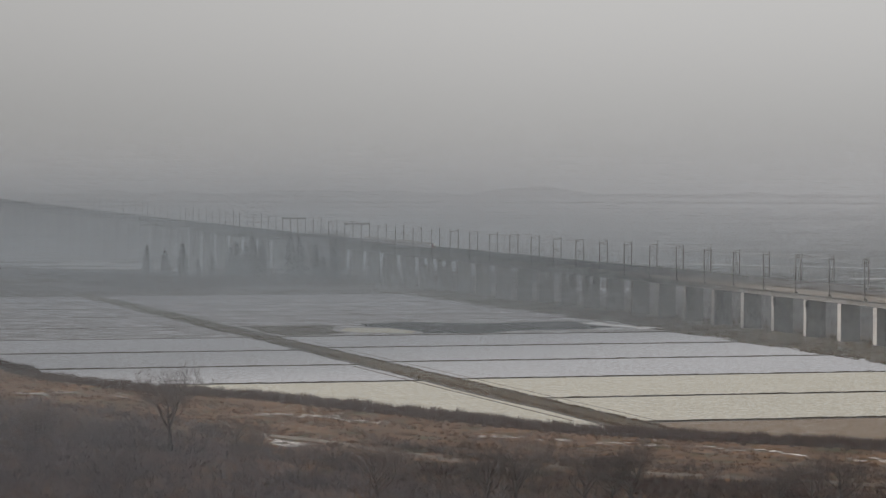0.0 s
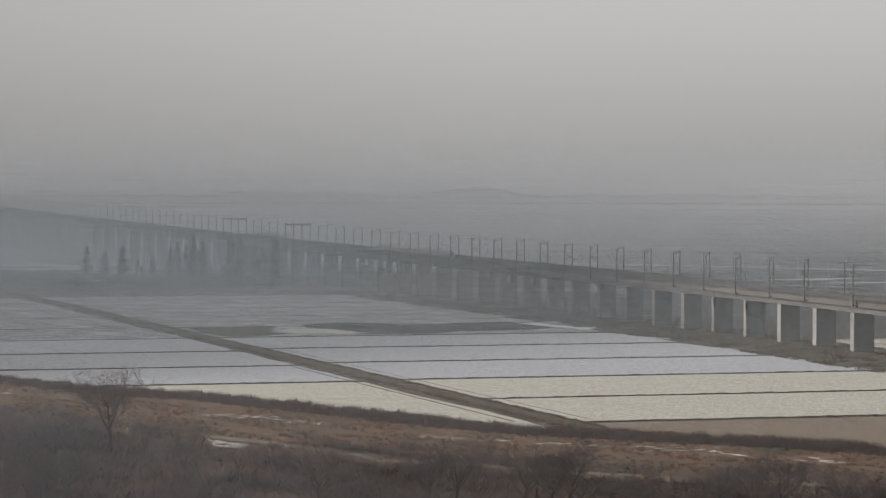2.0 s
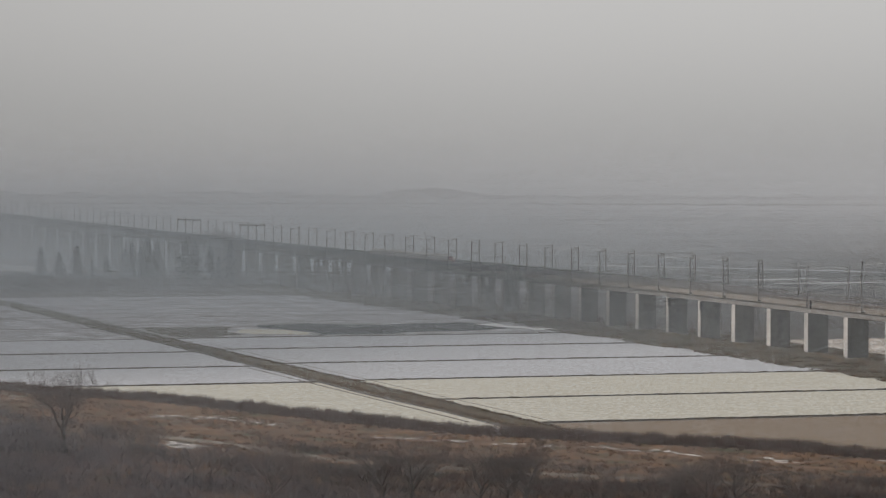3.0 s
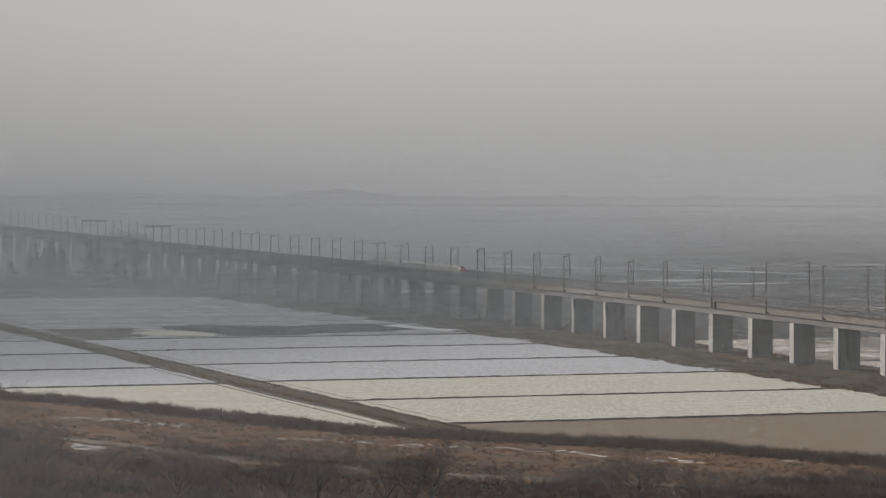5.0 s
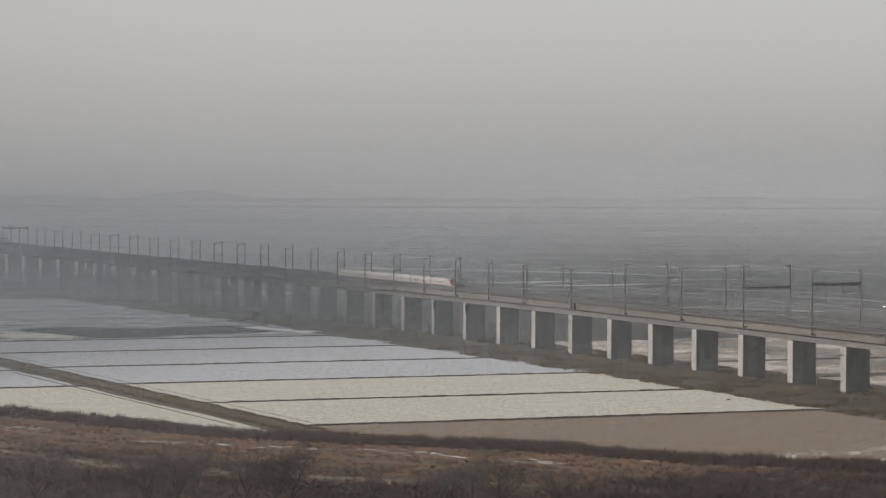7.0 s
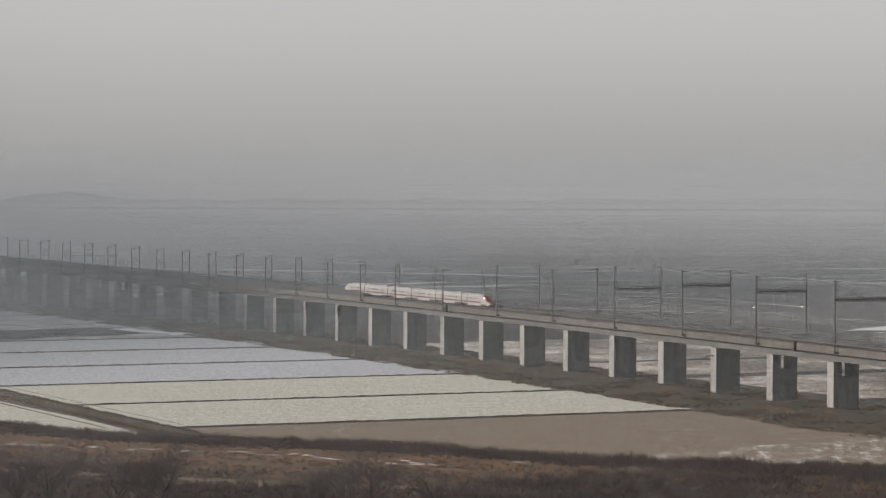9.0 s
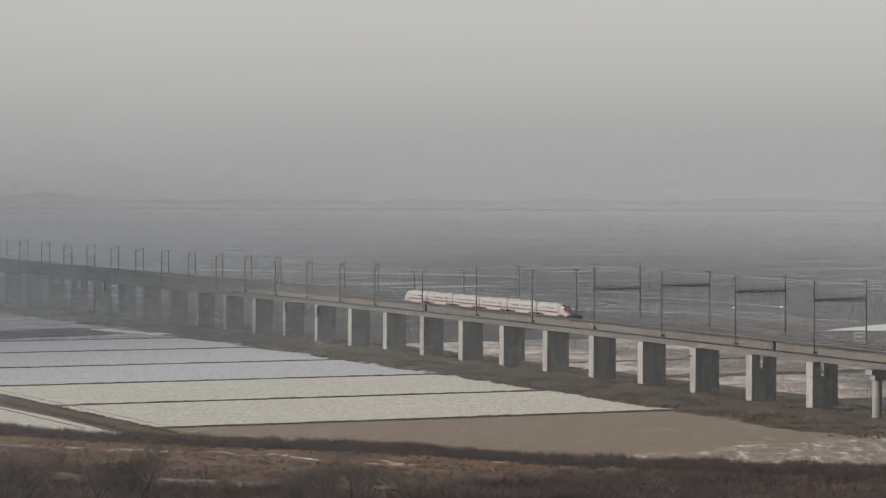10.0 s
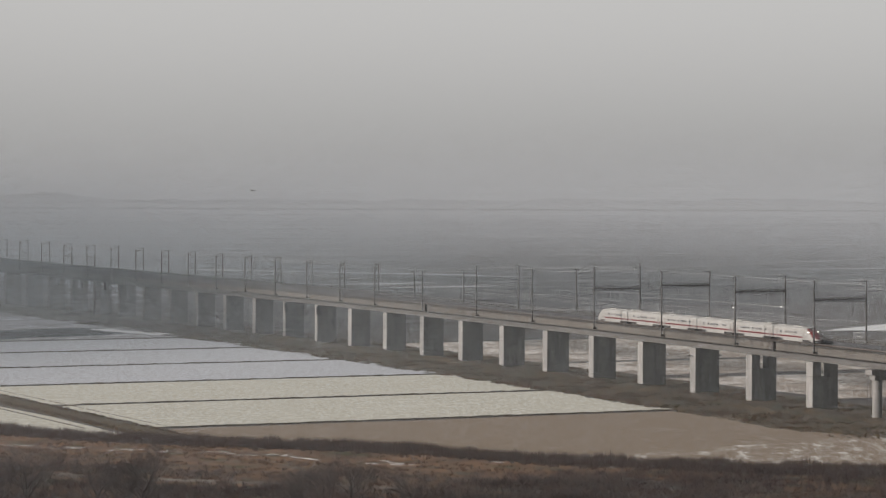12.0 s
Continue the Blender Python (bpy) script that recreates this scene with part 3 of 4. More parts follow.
def viaduct():
    root = tagged(new("railway_viaduct"), "long grey concrete railway viaduct on wall piers", "viaduct")
    half = SPAN / 2
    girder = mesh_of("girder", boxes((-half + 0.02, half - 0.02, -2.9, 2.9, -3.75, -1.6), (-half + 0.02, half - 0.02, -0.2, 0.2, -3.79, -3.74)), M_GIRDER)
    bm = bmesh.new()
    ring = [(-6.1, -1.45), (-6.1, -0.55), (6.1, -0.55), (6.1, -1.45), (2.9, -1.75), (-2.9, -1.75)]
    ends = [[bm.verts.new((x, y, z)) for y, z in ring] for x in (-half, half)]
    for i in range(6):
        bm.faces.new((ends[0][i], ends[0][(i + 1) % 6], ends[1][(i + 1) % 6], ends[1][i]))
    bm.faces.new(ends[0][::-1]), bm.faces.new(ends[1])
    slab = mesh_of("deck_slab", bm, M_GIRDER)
    parapet = mesh_of("parapet", boxes((-half, half, -0.11, 0.11, -1.5, 0.3), bevel=0.02), M_FASCIA)
    # weathered coping, its dark stain reaching unevenly down the parapet
    verts, faces = [], []
    for k in range(31):
        x, z = -half + k * SPAN / 30, 0.14 + 0.22 * noise.noise((k * 0.9, 4.2, 1.7)) - 0.16 * (k * 7 % 4 == 1)
        verts += [(x, 0.14, z), (x, 0.17, 0.74), (x, -0.17, 0.74), (x, -0.14, z)]
    for k in range(30):
        for q in range(4):
            faces.append((4 * k + q, 4 * k + 4 + q, 4 * k + 4 + (q + 1) % 4, 4 * k + (q + 1) % 4))
    faces += [(3, 2, 1, 0), (120, 121, 122, 123)]
    coping = from_lists("coping", verts, faces, M_STAIN)
    quarter = SPAN / 8
    far_parapet = mesh_of("parapet", boxes((-half, half, -0.11, 0.11, -1.5, 0.62), (-half, half, -0.17, 0.17, 0.62, 0.74), bevel=0.02), M_BARRIER)
    lip = mesh_of("edge_lip", boxes((-half, half, -0.05, 0.10, -1.62, -1.36), bevel=0.02), M_FASCIA)
    barrier = mesh_of("noise_barrier", boxes((-quarter + 0.04, quarter - 0.04, -0.09, 0.09, 0.74, 2.0), bevel=0.02), M_BARRIER)
    far_wall = mesh_of("noise_barrier", boxes((-half, half, -0.09, 0.09, 0.74, 2.0)), M_BARRIER)
    fence = mesh_of("hand_rail", boxes(*[(-half, half, -0.04, 0.04, z, z + 0.09) for z in (1.0, 1.45, 1.88)], *[(-half + k * SPAN / 24 - 0.06, -half + k * SPAN / 24 + 0.06, -0.06, 0.06, 0.7, 2.0) for k in range(24)]), M_GIRDER)
    bed = mesh_of("track_bed", boxes((-half, half, -1.5, 1.5, -0.56, -0.18)), M_BALLAST)
    rail = mesh_of("rail", boxes((-half, half, -0.035, 0.035, -0.18, 0.0)), M_RAIL)
    for i in range(-8, 64):
        s = (i + 0.5) * SPAN - 1.6
        m = on_line(s)
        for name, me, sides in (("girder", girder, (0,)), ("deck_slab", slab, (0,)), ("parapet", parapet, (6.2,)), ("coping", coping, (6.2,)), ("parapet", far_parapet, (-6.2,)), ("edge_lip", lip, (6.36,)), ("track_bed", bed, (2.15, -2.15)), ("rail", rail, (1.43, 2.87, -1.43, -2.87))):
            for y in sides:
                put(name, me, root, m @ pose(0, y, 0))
        if s > 300:
            for k in (-3, -1, 1, 3):
                put("noise_barrier", barrier, root, m @ pose(k * quarter, 6.2, 0))
            put("noise_barrier", far_wall, root, m @ pose(0, -6.2, 0))
        else:
            put("hand_rail", fence, root, m @ pose(0, -6.2, 0))
    for i in range(0, 65):
        s = i * SPAN - 1.6
        x, y, a = along(s)
        h = RAIL + grade(s) - 3.8
        m = pose(x, y, 0, 0, 0, math.degrees(a))
        p = part("pier", pier_mesh(h, i in NOTCHED), M_PIER, root, m=m)
        part("pier_footing", boxes((-2.4, 2.4, -4.3, 4.3, -0.6, 0.18 + 0.06 * (i % 3)), bevel=0.05), M_PIER, p)
        part("bearing_block", boxes((-1.2, -0.4, -2.6, -1.6, h - 0.02, h + 0.16), (-1.2, -0.4, 1.6, 2.6, h - 0.02, h + 0.16), (0.4, 1.2, -2.6, -1.6, h - 0.02, h + 0.16), (0.4, 1.2, 1.6, 2.6, h - 0.02, h + 0.16)), M_GIRDER, p)
        if i in (2, 8):
            part("cable_bracket", boxes((-0.3, 0.3, 3.5, 5.0, h - 2.2, h - 2.0), (-0.3, 0.3, -5.0, -3.5, h - 2.2, h - 2.0)), M_POLE, p)
        if i in (11, 12):
            part("drain_box", boxes((-1.9, -1.5, 3.2, 4.2, h - 3.2, h - 0.4), (-1.8, -1.6, 3.6, 3.8, 0.2, h - 3.2)), M_POLE, p)
    # round columns with cap beams, where the line crosses the lane
    for i in range(-8, 0):
        s = i * SPAN - 1.6 + 1
        x, y, a = along(s)
        h = RAIL + grade(s) - 3.8
        p = put("round_pier", mesh_of("round_pier", boxes((-1.5, 1.5, -4.6, 4.6, h - 1.3, h - 0.1), (-1.2, 1.2, -3.6, 3.6, h - 2.6, h - 1.3), bevel=0.15), M_PIER), root, pose(x, y, 0, 0, 0, math.degrees(a)))
        for k in (-2.2, 2.2):
            part("column", tube(bmesh.new(), [(0, k, -0.6), (0, k, h - 2.4)], [1.15, 1.15], 20), M_PIER, p, smooth=False)
        part("ladder", boxes((1.25, 1.3, 3.3, 3.36, h - 8.5, h - 1.5), (1.25, 1.3, 4.0, 4.06, h - 8.5, h - 1.5), *[(1.25, 1.3, 3.36, 4.0, h - 8.4 + k * 0.5, h - 8.34 + k * 0.5) for k in range(14)]), M_POLE, p)
    # railed platform on the far side
    rail_bars = [(-1.8, 1.8, -0.03, 0.03, z, z + 0.06) for z in (1.4, 2.3, 3.3)] + [(x - 0.04, x + 0.04, -0.03, 0.03, 0.7, 3.35) for x in (-1.8, -0.9, 0.0, 0.9, 1.8)]
    for s, side in ((-7.0, -6.5), (-7.0, -7.6)):
        put("platform_railing", mesh_of("platform_railing", boxes(*rail_bars), M_WIRE), root, on_line(s, side))
    # boxes on the outer face
    for s in (10.5, 232):
        put("cable_box", mesh_of("cable_box", boxes((-0.45, 0.45, -0.35, 0.35, -1.9, 0.5), bevel=0.04), M_POLE), root, on_line(s, 6.75))


def lattice(bm, x0, y0, x1, y1, z0, z1, n):
    """An open beam of chords and braces between two posts."""
    for z in (z0, z1):
        for x in (x0, x1):
            box(bm, x - 0.06, x + 0.06, y0, y1, z - 0.06, z + 0.06)
    for k in range(n):
        ya, yb = y0 + (y1 - y0) * k / n, y0 + (y1 - y0) * (k + 1) / n
        for x in (x0, x1):
            tube(bm, [(x, ya, z0 if k % 2 else z1), (x, yb, z1 if k % 2 else z0)], [0.045, 0.045], 4)
    return bm


def post_mesh(h):
    bm = bmesh.new()
    tube(bm, [(0, 0, -1.3), (0, 0, 1.0), (0, 0, h)], [0.27, 0.24, 0.16], 10)
    box(bm, -0.3, 0.3, -0.95, 0.3, -1.35, -0.9)
    return mesh_of("post", bm, M_POLE)


def arm_mesh(h, reach):
    bm = bmesh.new()
    tube(bm, [(0, 0.3, h - 0.35), (0, -reach, h - 0.35)], [0.09, 0.07], 6)
    tube(bm, [(0, 0, h - 1.2), (0, -reach * 0.6, h - 0.4)], [0.05, 0.05], 5)
    return mesh_of("cross_arm", bm, M_POLE)


def masts():
    tall, mid, low = 16.2, 14.3, 11.6
    meshes = {h: (post_mesh(h), arm_mesh(h, 2.0)) for h in (tall, mid, low)}
    bm = lattice(bmesh.new(), -0.25, -7.1, 0.25, 7.1, 10.3, 11.2, 12)
    box(bm, -0.2, 0.2, -7.1, 7.1, 10.56, 10.94)
    beam = mesh_of("beam", bm, M_POLE)
    bm = bmesh.new()
    tube(bm, [(0, 0, 10.3), (0, 0, 8.2)], [0.06, 0.06], 5)
    tube(bm, [(0, -0.9, 8.25), (0, 0.9, 8.25)], [0.05, 0.05], 5)
    drop = mesh_of("drop_bracket", bm, M_POLE)
    bm = bmesh.new()
    tube(bm, [(0, 5.0, 6.9), (0, 2.0, 6.3)], [0.05, 0.04], 5)
    tube(bm, [(0, 5.0, 5.2), (0, 2.0, 6.3)], [0.05, 0.04], 5)
    hinge = mesh_of("wire_bracket", bm, M_POLE)
    bm = bmesh.new()
    for k in range(6):
        tube(bm, [(0, 0, -k * 0.16), (0, 0, -k * 0.16 - 0.05)], [0.16, 0.10], 8)
    insulator = mesh_of("insulator", bm, M_INSUL)
    bm = boxes((-0.5, 0.5, -0.28, 0.28, -0.16, 0.16), bevel=0.08)
    shade = mesh_of("lamp_head", bm, M_INSUL)
    places = [(-130 + 40 * k, tall, True) for k in range(3)] + [(-10.1, tall, True), (29.5, tall, True), (70.2, tall, True), (111.2, tall, True), (152, mid, False), (192, mid, False), (233.5, low, False), (273, low, False)]
    places += [(303.5 + 30.45 * k, low, k in (21, 25)) for k in range(46)]
    for s, h, portal in places:
        root = new("catenary_portal" if portal else "catenary_mast_pair")
        root.matrix_basis = on_line(s)
        tagged(root, "dark steel catenary portal with a lattice beam over the track" if portal else "pair of dark steel catenary masts with short cross arms", "catenary portal" if portal else "catenary mast", "catenary masts along the viaduct")
        for side in (1, -1):
            turn = pose(0, 7.2 * side, 0, 0, 0, 0 if side > 0 else 180)
            put("post", meshes[h][0], root, turn)
            arm = put("cross_arm", meshes[h][1], root, turn)
            put("insulator", insulator, arm, pose(0, -1.8, h - 0.45))
            if s < 700 and not portal:
                put("wire_bracket", hinge, root, turn @ pose(0, -5.05 + 0.0, 0))
        if portal:
            lift = {111.2: -0.9, 70.2: 1.4, 29.5: 1.3, -10.1: 0.8, 192: -1.5}.get(s, 0.0 if h == low else 0.8)
            put("beam", beam, root, pose(0, 0, lift))
            for y in (-2.15, 2.15):
                put("drop_bracket", drop, root, pose(0, y, lift))
        for at, side in ((29.5, 1), (29.5, -1), (192, 1)):
            if s == at:
                put("lamp_head", shade, root, pose(1.1 if side > 0 else 1.5, 7.0 * side, 8.0), "white lamp head on the mast")
    # wires, each sagging between its masts
    for name, side, z, sag, label in (("feeder_wire", 5.4, -0.9, 0.35, "thin pale feeder wire on the mast tops"), ("feeder_wire", -5.4, -0.9, 0.35, "thin pale feeder wire on the mast tops"),
                                      ("ground_wire", 7.2, 0.05, 0.3, "thin pale wire along the mast tops"), ("ground_wire", -7.2, 0.05, 0.3, "thin pale wire along the mast tops"),
                                      ("messenger_wire", 2.15, None, 0.5, "sagging messenger wire over the track"), ("messenger_wire", -2.15, None, 0.5, "sagging messenger wire over the track"),
                                      ("contact_wire", 2.15, 5.1, 0.0, "level contact wire over the track"), ("contact_wire", -2.15, 5.1, 0.0, "level contact wire over the track")):
        bm = bmesh.new()
        pts = []
        for (s0, h0, _), (s1, h1, _) in zip(places[:34], places[1:35]):
            za, zb = (h0 + z, h1 + z) if z is not None and z < 1 else ((z, z) if z else (6.6, 6.6))
            for k in range(6):
                f = k / 6
                s = s0 + (s1 - s0) * f
                x, y, a = along(s, side)
                pts.append(Vector((x, y, RAIL + grade(s) + za + (zb - za) * f - sag * 4 * f * (1 - f))))
        tube(bm, pts, [0.022] * len(pts), 4)
        tagged(put(name, mesh_of(name, bm, M_WIRE)), label, "wire", "overhead wires")


# ---- train ----
def body_section(x, w, z0, z1, r=0.75):
    """A rounded car-body outline at x, from the near side over the roof."""
    pts = [(w * 0.93, z0), (w, z0 + 0.35 * (z1 - z0))]
    zr = z1 - r
    pts.append((w, zr))
    for k in range(1, 7):
        a = k / 7 * math.pi / 2
        pts.append((w - w * 0.9 * (1 - math.cos(a)) if k < 7 else 0, zr + r * math.sin(a)))
    full = [(y, z) for y, z in pts] + [(0, z1)] + [(-y, z) for y, z in pts[::-1]]
    return [(x, y, z) for y, z in full]


def loft(sections):
    bm = bmesh.new()
    rings = [[bm.verts.new(p) for p in s] for s in sections]
    n = len(rings[0])
    for a, b in zip(rings, rings[1:]):
        for k in range(n - 1):
            bm.faces.new((a[k], b[k], b[k + 1], a[k + 1]))
        bm.faces.new((a[n - 1], b[n - 1], b[0], a[0]))
    bm.faces.new(rings[0]), bm.faces.new(rings[-1][::-1])
    bmesh.ops.recalc_face_normals(bm, faces=bm.faces)
    return bm


CAR = 20.5
NOSE = ((0.0, 1.45, 3.98, 0.55), (1.2, 1.45, 3.95, 0.55), (2.4, 1.42, 3.72, 0.55), (3.4, 1.36, 3.25, 0.6), (4.4, 1.26, 2.6, 0.7), (5.2, 1.10, 2.05, 0.7), (5.9, 0.85, 1.6, 0.6), (6.3, 0.5, 1.2, 0.45), (6.45, 0.2, 0.85, 0.2))


def train():
    root = tagged(new("train"), "six-car white express train with a red stripe and red nose", "train")
    w, z0, z1 = 1.45, 0.86, 3.98
    plain = loft([body_section(x, w, z0, z1) for x in (-10.0, -9.0, 0, 9.0, 10.0)])
    plain = mesh_of("car_body", plain, M_WHITE)
    end = loft([body_section(-10.0, w, z0, z1), body_section(-3, w, z0, z1)] + [body_section(3.75 + x, hw, z0 - 0.05, zt, min(r, 0.75 * (zt - z0))) for x, hw, zt, r in NOSE])
    end = mesh_of("car_body", end, M_WHITE)
    hood = loft([[(3.75 + x, y * (hw + 0.015) / 1.45 * 1.0, z) for y, z in ((1.42, zt - 0.85 * min(1, zt / 3)), (1.40, zt - 0.5), (1.05, zt - 0.05), (0.5, zt + 0.025), (0, zt + 0.04), (-0.5, zt + 0.025), (-1.05, zt - 0.05), (-1.40, zt - 0.5), (-1.42, zt - 0.85 * min(1, zt / 3)))] for x, hw, zt, r in NOSE[2:8]])
    hood = mesh_of("nose_hood", hood, M_RED)
    screen = loft([[(3.75 + x, y * hw / 1.45, z) for y, z in ((0.85, zt - 0.05), (0.5, zt + 0.045), (0, zt + 0.06), (-0.5, zt + 0.045), (-0.85, zt - 0.05))] for x, hw, zt, r in NOSE[2:4]])
    screen = mesh_of("windscreen", screen, M_GLASS)
    window = mesh_of("window", boxes((-0.32, 0.32, -0.012, 0.012, -0.27, 0.27), bevel=0.01), M_GLASS)
    wide_w = mesh_of("lettering_bar", boxes((-1.7, 1.7, -0.012, 0.012, -0.14, 0.14), bevel=0.01), M_MARK)
    stripe = mesh_of("stripe", boxes((-10.0, 10.0, -0.012, 0.012, -0.17, 0.17)), M_RED)
    stripe_end = mesh_of("stripe", boxes((-10.0, 4.2, -0.012, 0.012, -0.17, 0.17)), M_RED)
    door = mesh_of("door", boxes((-0.42, 0.42, -0.012, 0.012, -0.95, 0.95), bevel=0.01), M_MARK)
    skirt = mesh_of("skirt", boxes((-5.0, 5.0, -1.38, 1.38, 0.30, 0.9), bevel=0.05), M_WHITE)
    tip = mesh_of("skirt", boxes((7.3, 9.4, -1.0, 1.0, 0.30, 0.95), bevel=0.15), M_WHITE)
    arc = [(0.98, 3.70), (0.80, 3.86), (0.45, 3.98), (0.0, 4.01), (-0.45, 3.98), (-0.80, 3.86), (-0.98, 3.70), (0.0, 3.6)]
    roof = mesh_of("roof", loft([[(x, y, z) for y, z in arc] for x in (-9.95, 9.95)]), M_ROOF)
    roof_end = mesh_of("roof", loft([[(x, y, z) for y, z in arc] for x in (-9.95, 3.6)]), M_ROOF)
    bogie = boxes((-1.7, 1.7, -1.15, -0.95, 0.25, 0.6), (-1.7, 1.7, 0.95, 1.15, 0.25, 0.6), (-0.3, 0.3, -1.1, 1.1, 0.3, 0.7))
    bogie = mesh_of("bogie", bogie, M_UNDER)
    wheel = mesh_of("wheel", tube(bmesh.new(), [(0, -0.07, 0), (0, 0.07, 0)], [0.43, 0.43], 20), M_RAIL)
    gap = mesh_of("gangway", boxes((-0.28, 0.28, -1.2, 1.2, 0.7, 3.75), bevel=0.06), M_UNDER)
    unit = mesh_of("roof_unit", boxes((-1.9, 1.9, -0.7, 0.7, 3.9, 4.1), bevel=0.06), M_ROOF)
    cover = mesh_of("roof_cover", boxes((-1.1, 1.1, -1.0, 1.0, 3.9, 4.32), bevel=0.1), M_WHITE)
    bm = bmesh.new()
    for y in (-0.5, 0.5):
        tube(bm, [(0, y, 4.1), (0.9, y * 0.8, 4.55), (0.1, y * 0.5, 5.0)], [0.04, 0.035, 0.03], 5)
    tube(bm, [(0.1, -0.8, 5.02), (0.1, 0.8, 5.02)], [0.04, 0.04], 5)
    panto = mesh_of("pantograph", bm, M_POLE)
    lamp = mesh_of("headlight", tube(bmesh.new(), [(0, 0, 0), (0.14, 0, -0.05)], [0.14, 0.12], 12), M_LAMP)
    for i in range(6):
        last = i in (0, 5)
        m = pose(61.5 - CAR * (i + 0.5), 0, 0, 0, 0, 0 if i < 5 else 180)
        car = new("car")
        car.parent, car.matrix_basis = root, m
        put("car_body", end if last else plain, car)
        for side in (1, -1):
            put("stripe", stripe_end if last else stripe, car, pose(0, 1.452 * side, 1.45))
            for x in ((-6.2, -5.0, -3.8, -2.6, -0.2, 1.6, 2.8, 4.0, 6.4) if i % 2 else (-6.3, -3.6, -2.4, -1.2, 0.0, 1.2, 4.6, 5.8)):
                if i in (1, 2, 3, 4) or x < 2:
                    put("window", window, car, pose(x, 1.452 * side, 2.48))
            if i in (0, 4, 5):
                put("lettering_bar", wide_w, car, pose(-1.5 if i != 4 else 4.0, 1.457 * side, 2.42))
            for x in (-8.4,) if last else (-8.4, 8.4):
                put("door", door, car, pose(x, 1.453 * side, 1.95))
        put("skirt", skirt, car, pose(-0.6 if last else 0, 0, 0))
        put("roof", roof_end if last else roof, car)
        if last:
            put("skirt", tip, car)
        for x in (-6.9, 6.9) if not last else (-6.9, 5.6):
            b = put("bogie", bogie, car, pose(x, 0, 0))
            for dx in (-1.2, 1.2):
                for y in (-0.75, 0.75):
                    put("wheel", wheel, b, pose(dx, y, 0.43))
        put("gangway", gap, car, pose(-10.2, 0, 0))
        for x in (-6.5, 0.5) if i in (0, 5) else (-5.0, 5.0):
            put("roof_unit", unit, car, pose(x, 0, 0))
        if i in (1, 4):
            put("roof_cover", cover, car, pose(-8.2, 0, 0))
            put("roof_cover", cover, car, pose(7.4, 0, 0))
            put("pantograph", panto, car, pose(8.6, 0, 0))
        if last:
            put("nose_hood", hood, car, label="red nose hood")
            put("windscreen", screen, car, label="dark curved windscreen")
            put("nose_light", lamp, car, pose(3.75 + 3.3, 1.25, 2.86)) if i == 0 else None
            put("nose_light", lamp, car, pose(3.75 + 3.3, -1.25, 2.86)) if i == 0 else None
    return root


# ---- plants ----
def bare_tree(seed, height, spread=0.55):
    """A leafless tree: a short trunk that forks into rising limbs, and a rounded crown of ever finer twigs."""
    rnd = random.Random(seed)
    bm_t = bmesh.new()
    verts, faces = [], []

    def rod(pts, rad, sides):
        base = len(verts)
        for i, p in enumerate(pts):
            d = (pts[min(i + 1, len(pts) - 1)] - pts[max(i - 1, 0)]).normalized()
            u = d.orthogonal().normalized()
            w = d.cross(u)
            for k in range(sides):
                verts.append(p + (u * math.cos(k * math.tau / sides) + w * math.sin(k * math.tau / sides)) * rad[i])
        for i in range(len(pts) - 1):
            for k in range(sides):
                q, n = base + i * sides + k, base + i * sides + (k + 1) % sides
                faces.append((q, n, n + sides, q + sides))

    def grow(p, d, length, r, level):
        n = 4 if level < 3 else (3 if level < 4 else 2)
        pts, rad = [p.copy()], [r]
        for k in range(n):
            d = (d + Vector((rnd.uniform(-1, 1), rnd.uniform(-1, 1), rnd.uniform(-0.25, 0.55))) * 0.20).normalized()
            p = p + d * (length / n)
            pts.append(p.copy())
            rad.append(r * (1 - 0.5 * (k + 1) / n))
        rod(pts, rad, 6 if level == 1 else (4 if level == 2 else 3))
        if level >= 5:
            return
        for k in range((0, 5, 4, 4, 3)[level]):
            i = min(n, max(1, round(rnd.uniform(0.35, 1.0) * n)))
            turn = Matrix.Rotation(rnd.uniform(0, math.tau), 3, d) @ d.orthogonal().normalized()
            nd = (d * rnd.uniform(0.7, 1.0) + turn * rnd.uniform(spread * 0.6, spread * 1.4) + Vector((0, 0, 0.16))).normalized()
            grow(pts[i], nd, length * rnd.uniform(0.55, 0.80), max(rad[i] * 0.58, 0.012), level + 1)

    lean = Vector((rnd.uniform(-0.08, 0.08), rnd.uniform(-0.08, 0.08), 1))
    stem = [lean * (height * k) + Vector((0, 0, -0.3)) for k in (0, 0.12, 0.24, 0.36)]
    tube(bm_t, stem, [height * k for k in (0.022, 0.018, 0.016, 0.011)], 8)
    for k in range(6):
        a = k * math.tau / 6 + rnd.uniform(-0.4, 0.4)
        out = rnd.uniform(0.3, 0.95)
        grow(stem[2 if k % 2 else 3] - Vector((0, 0, 0.1)), Vector((out * math.cos(a), out * math.sin(a), 1)).normalized(), height * rnd.uniform(0.24, 0.34), height * 0.0092, 1)
    top = height / max(v.z for v in verts)
    wide = height * 0.58 / sorted(math.hypot(v.x, v.y) for v in verts)[int(0.98 * len(verts))]
    fit = Matrix.Diagonal((wide, wide, top, 1))
    bm_t.transform(fit)
    return mesh_of("trunk", bm_t, M_BARK, smooth=True), from_lists("crown", [tuple(fit @ v) for v in verts], faces, M_BRANCH)


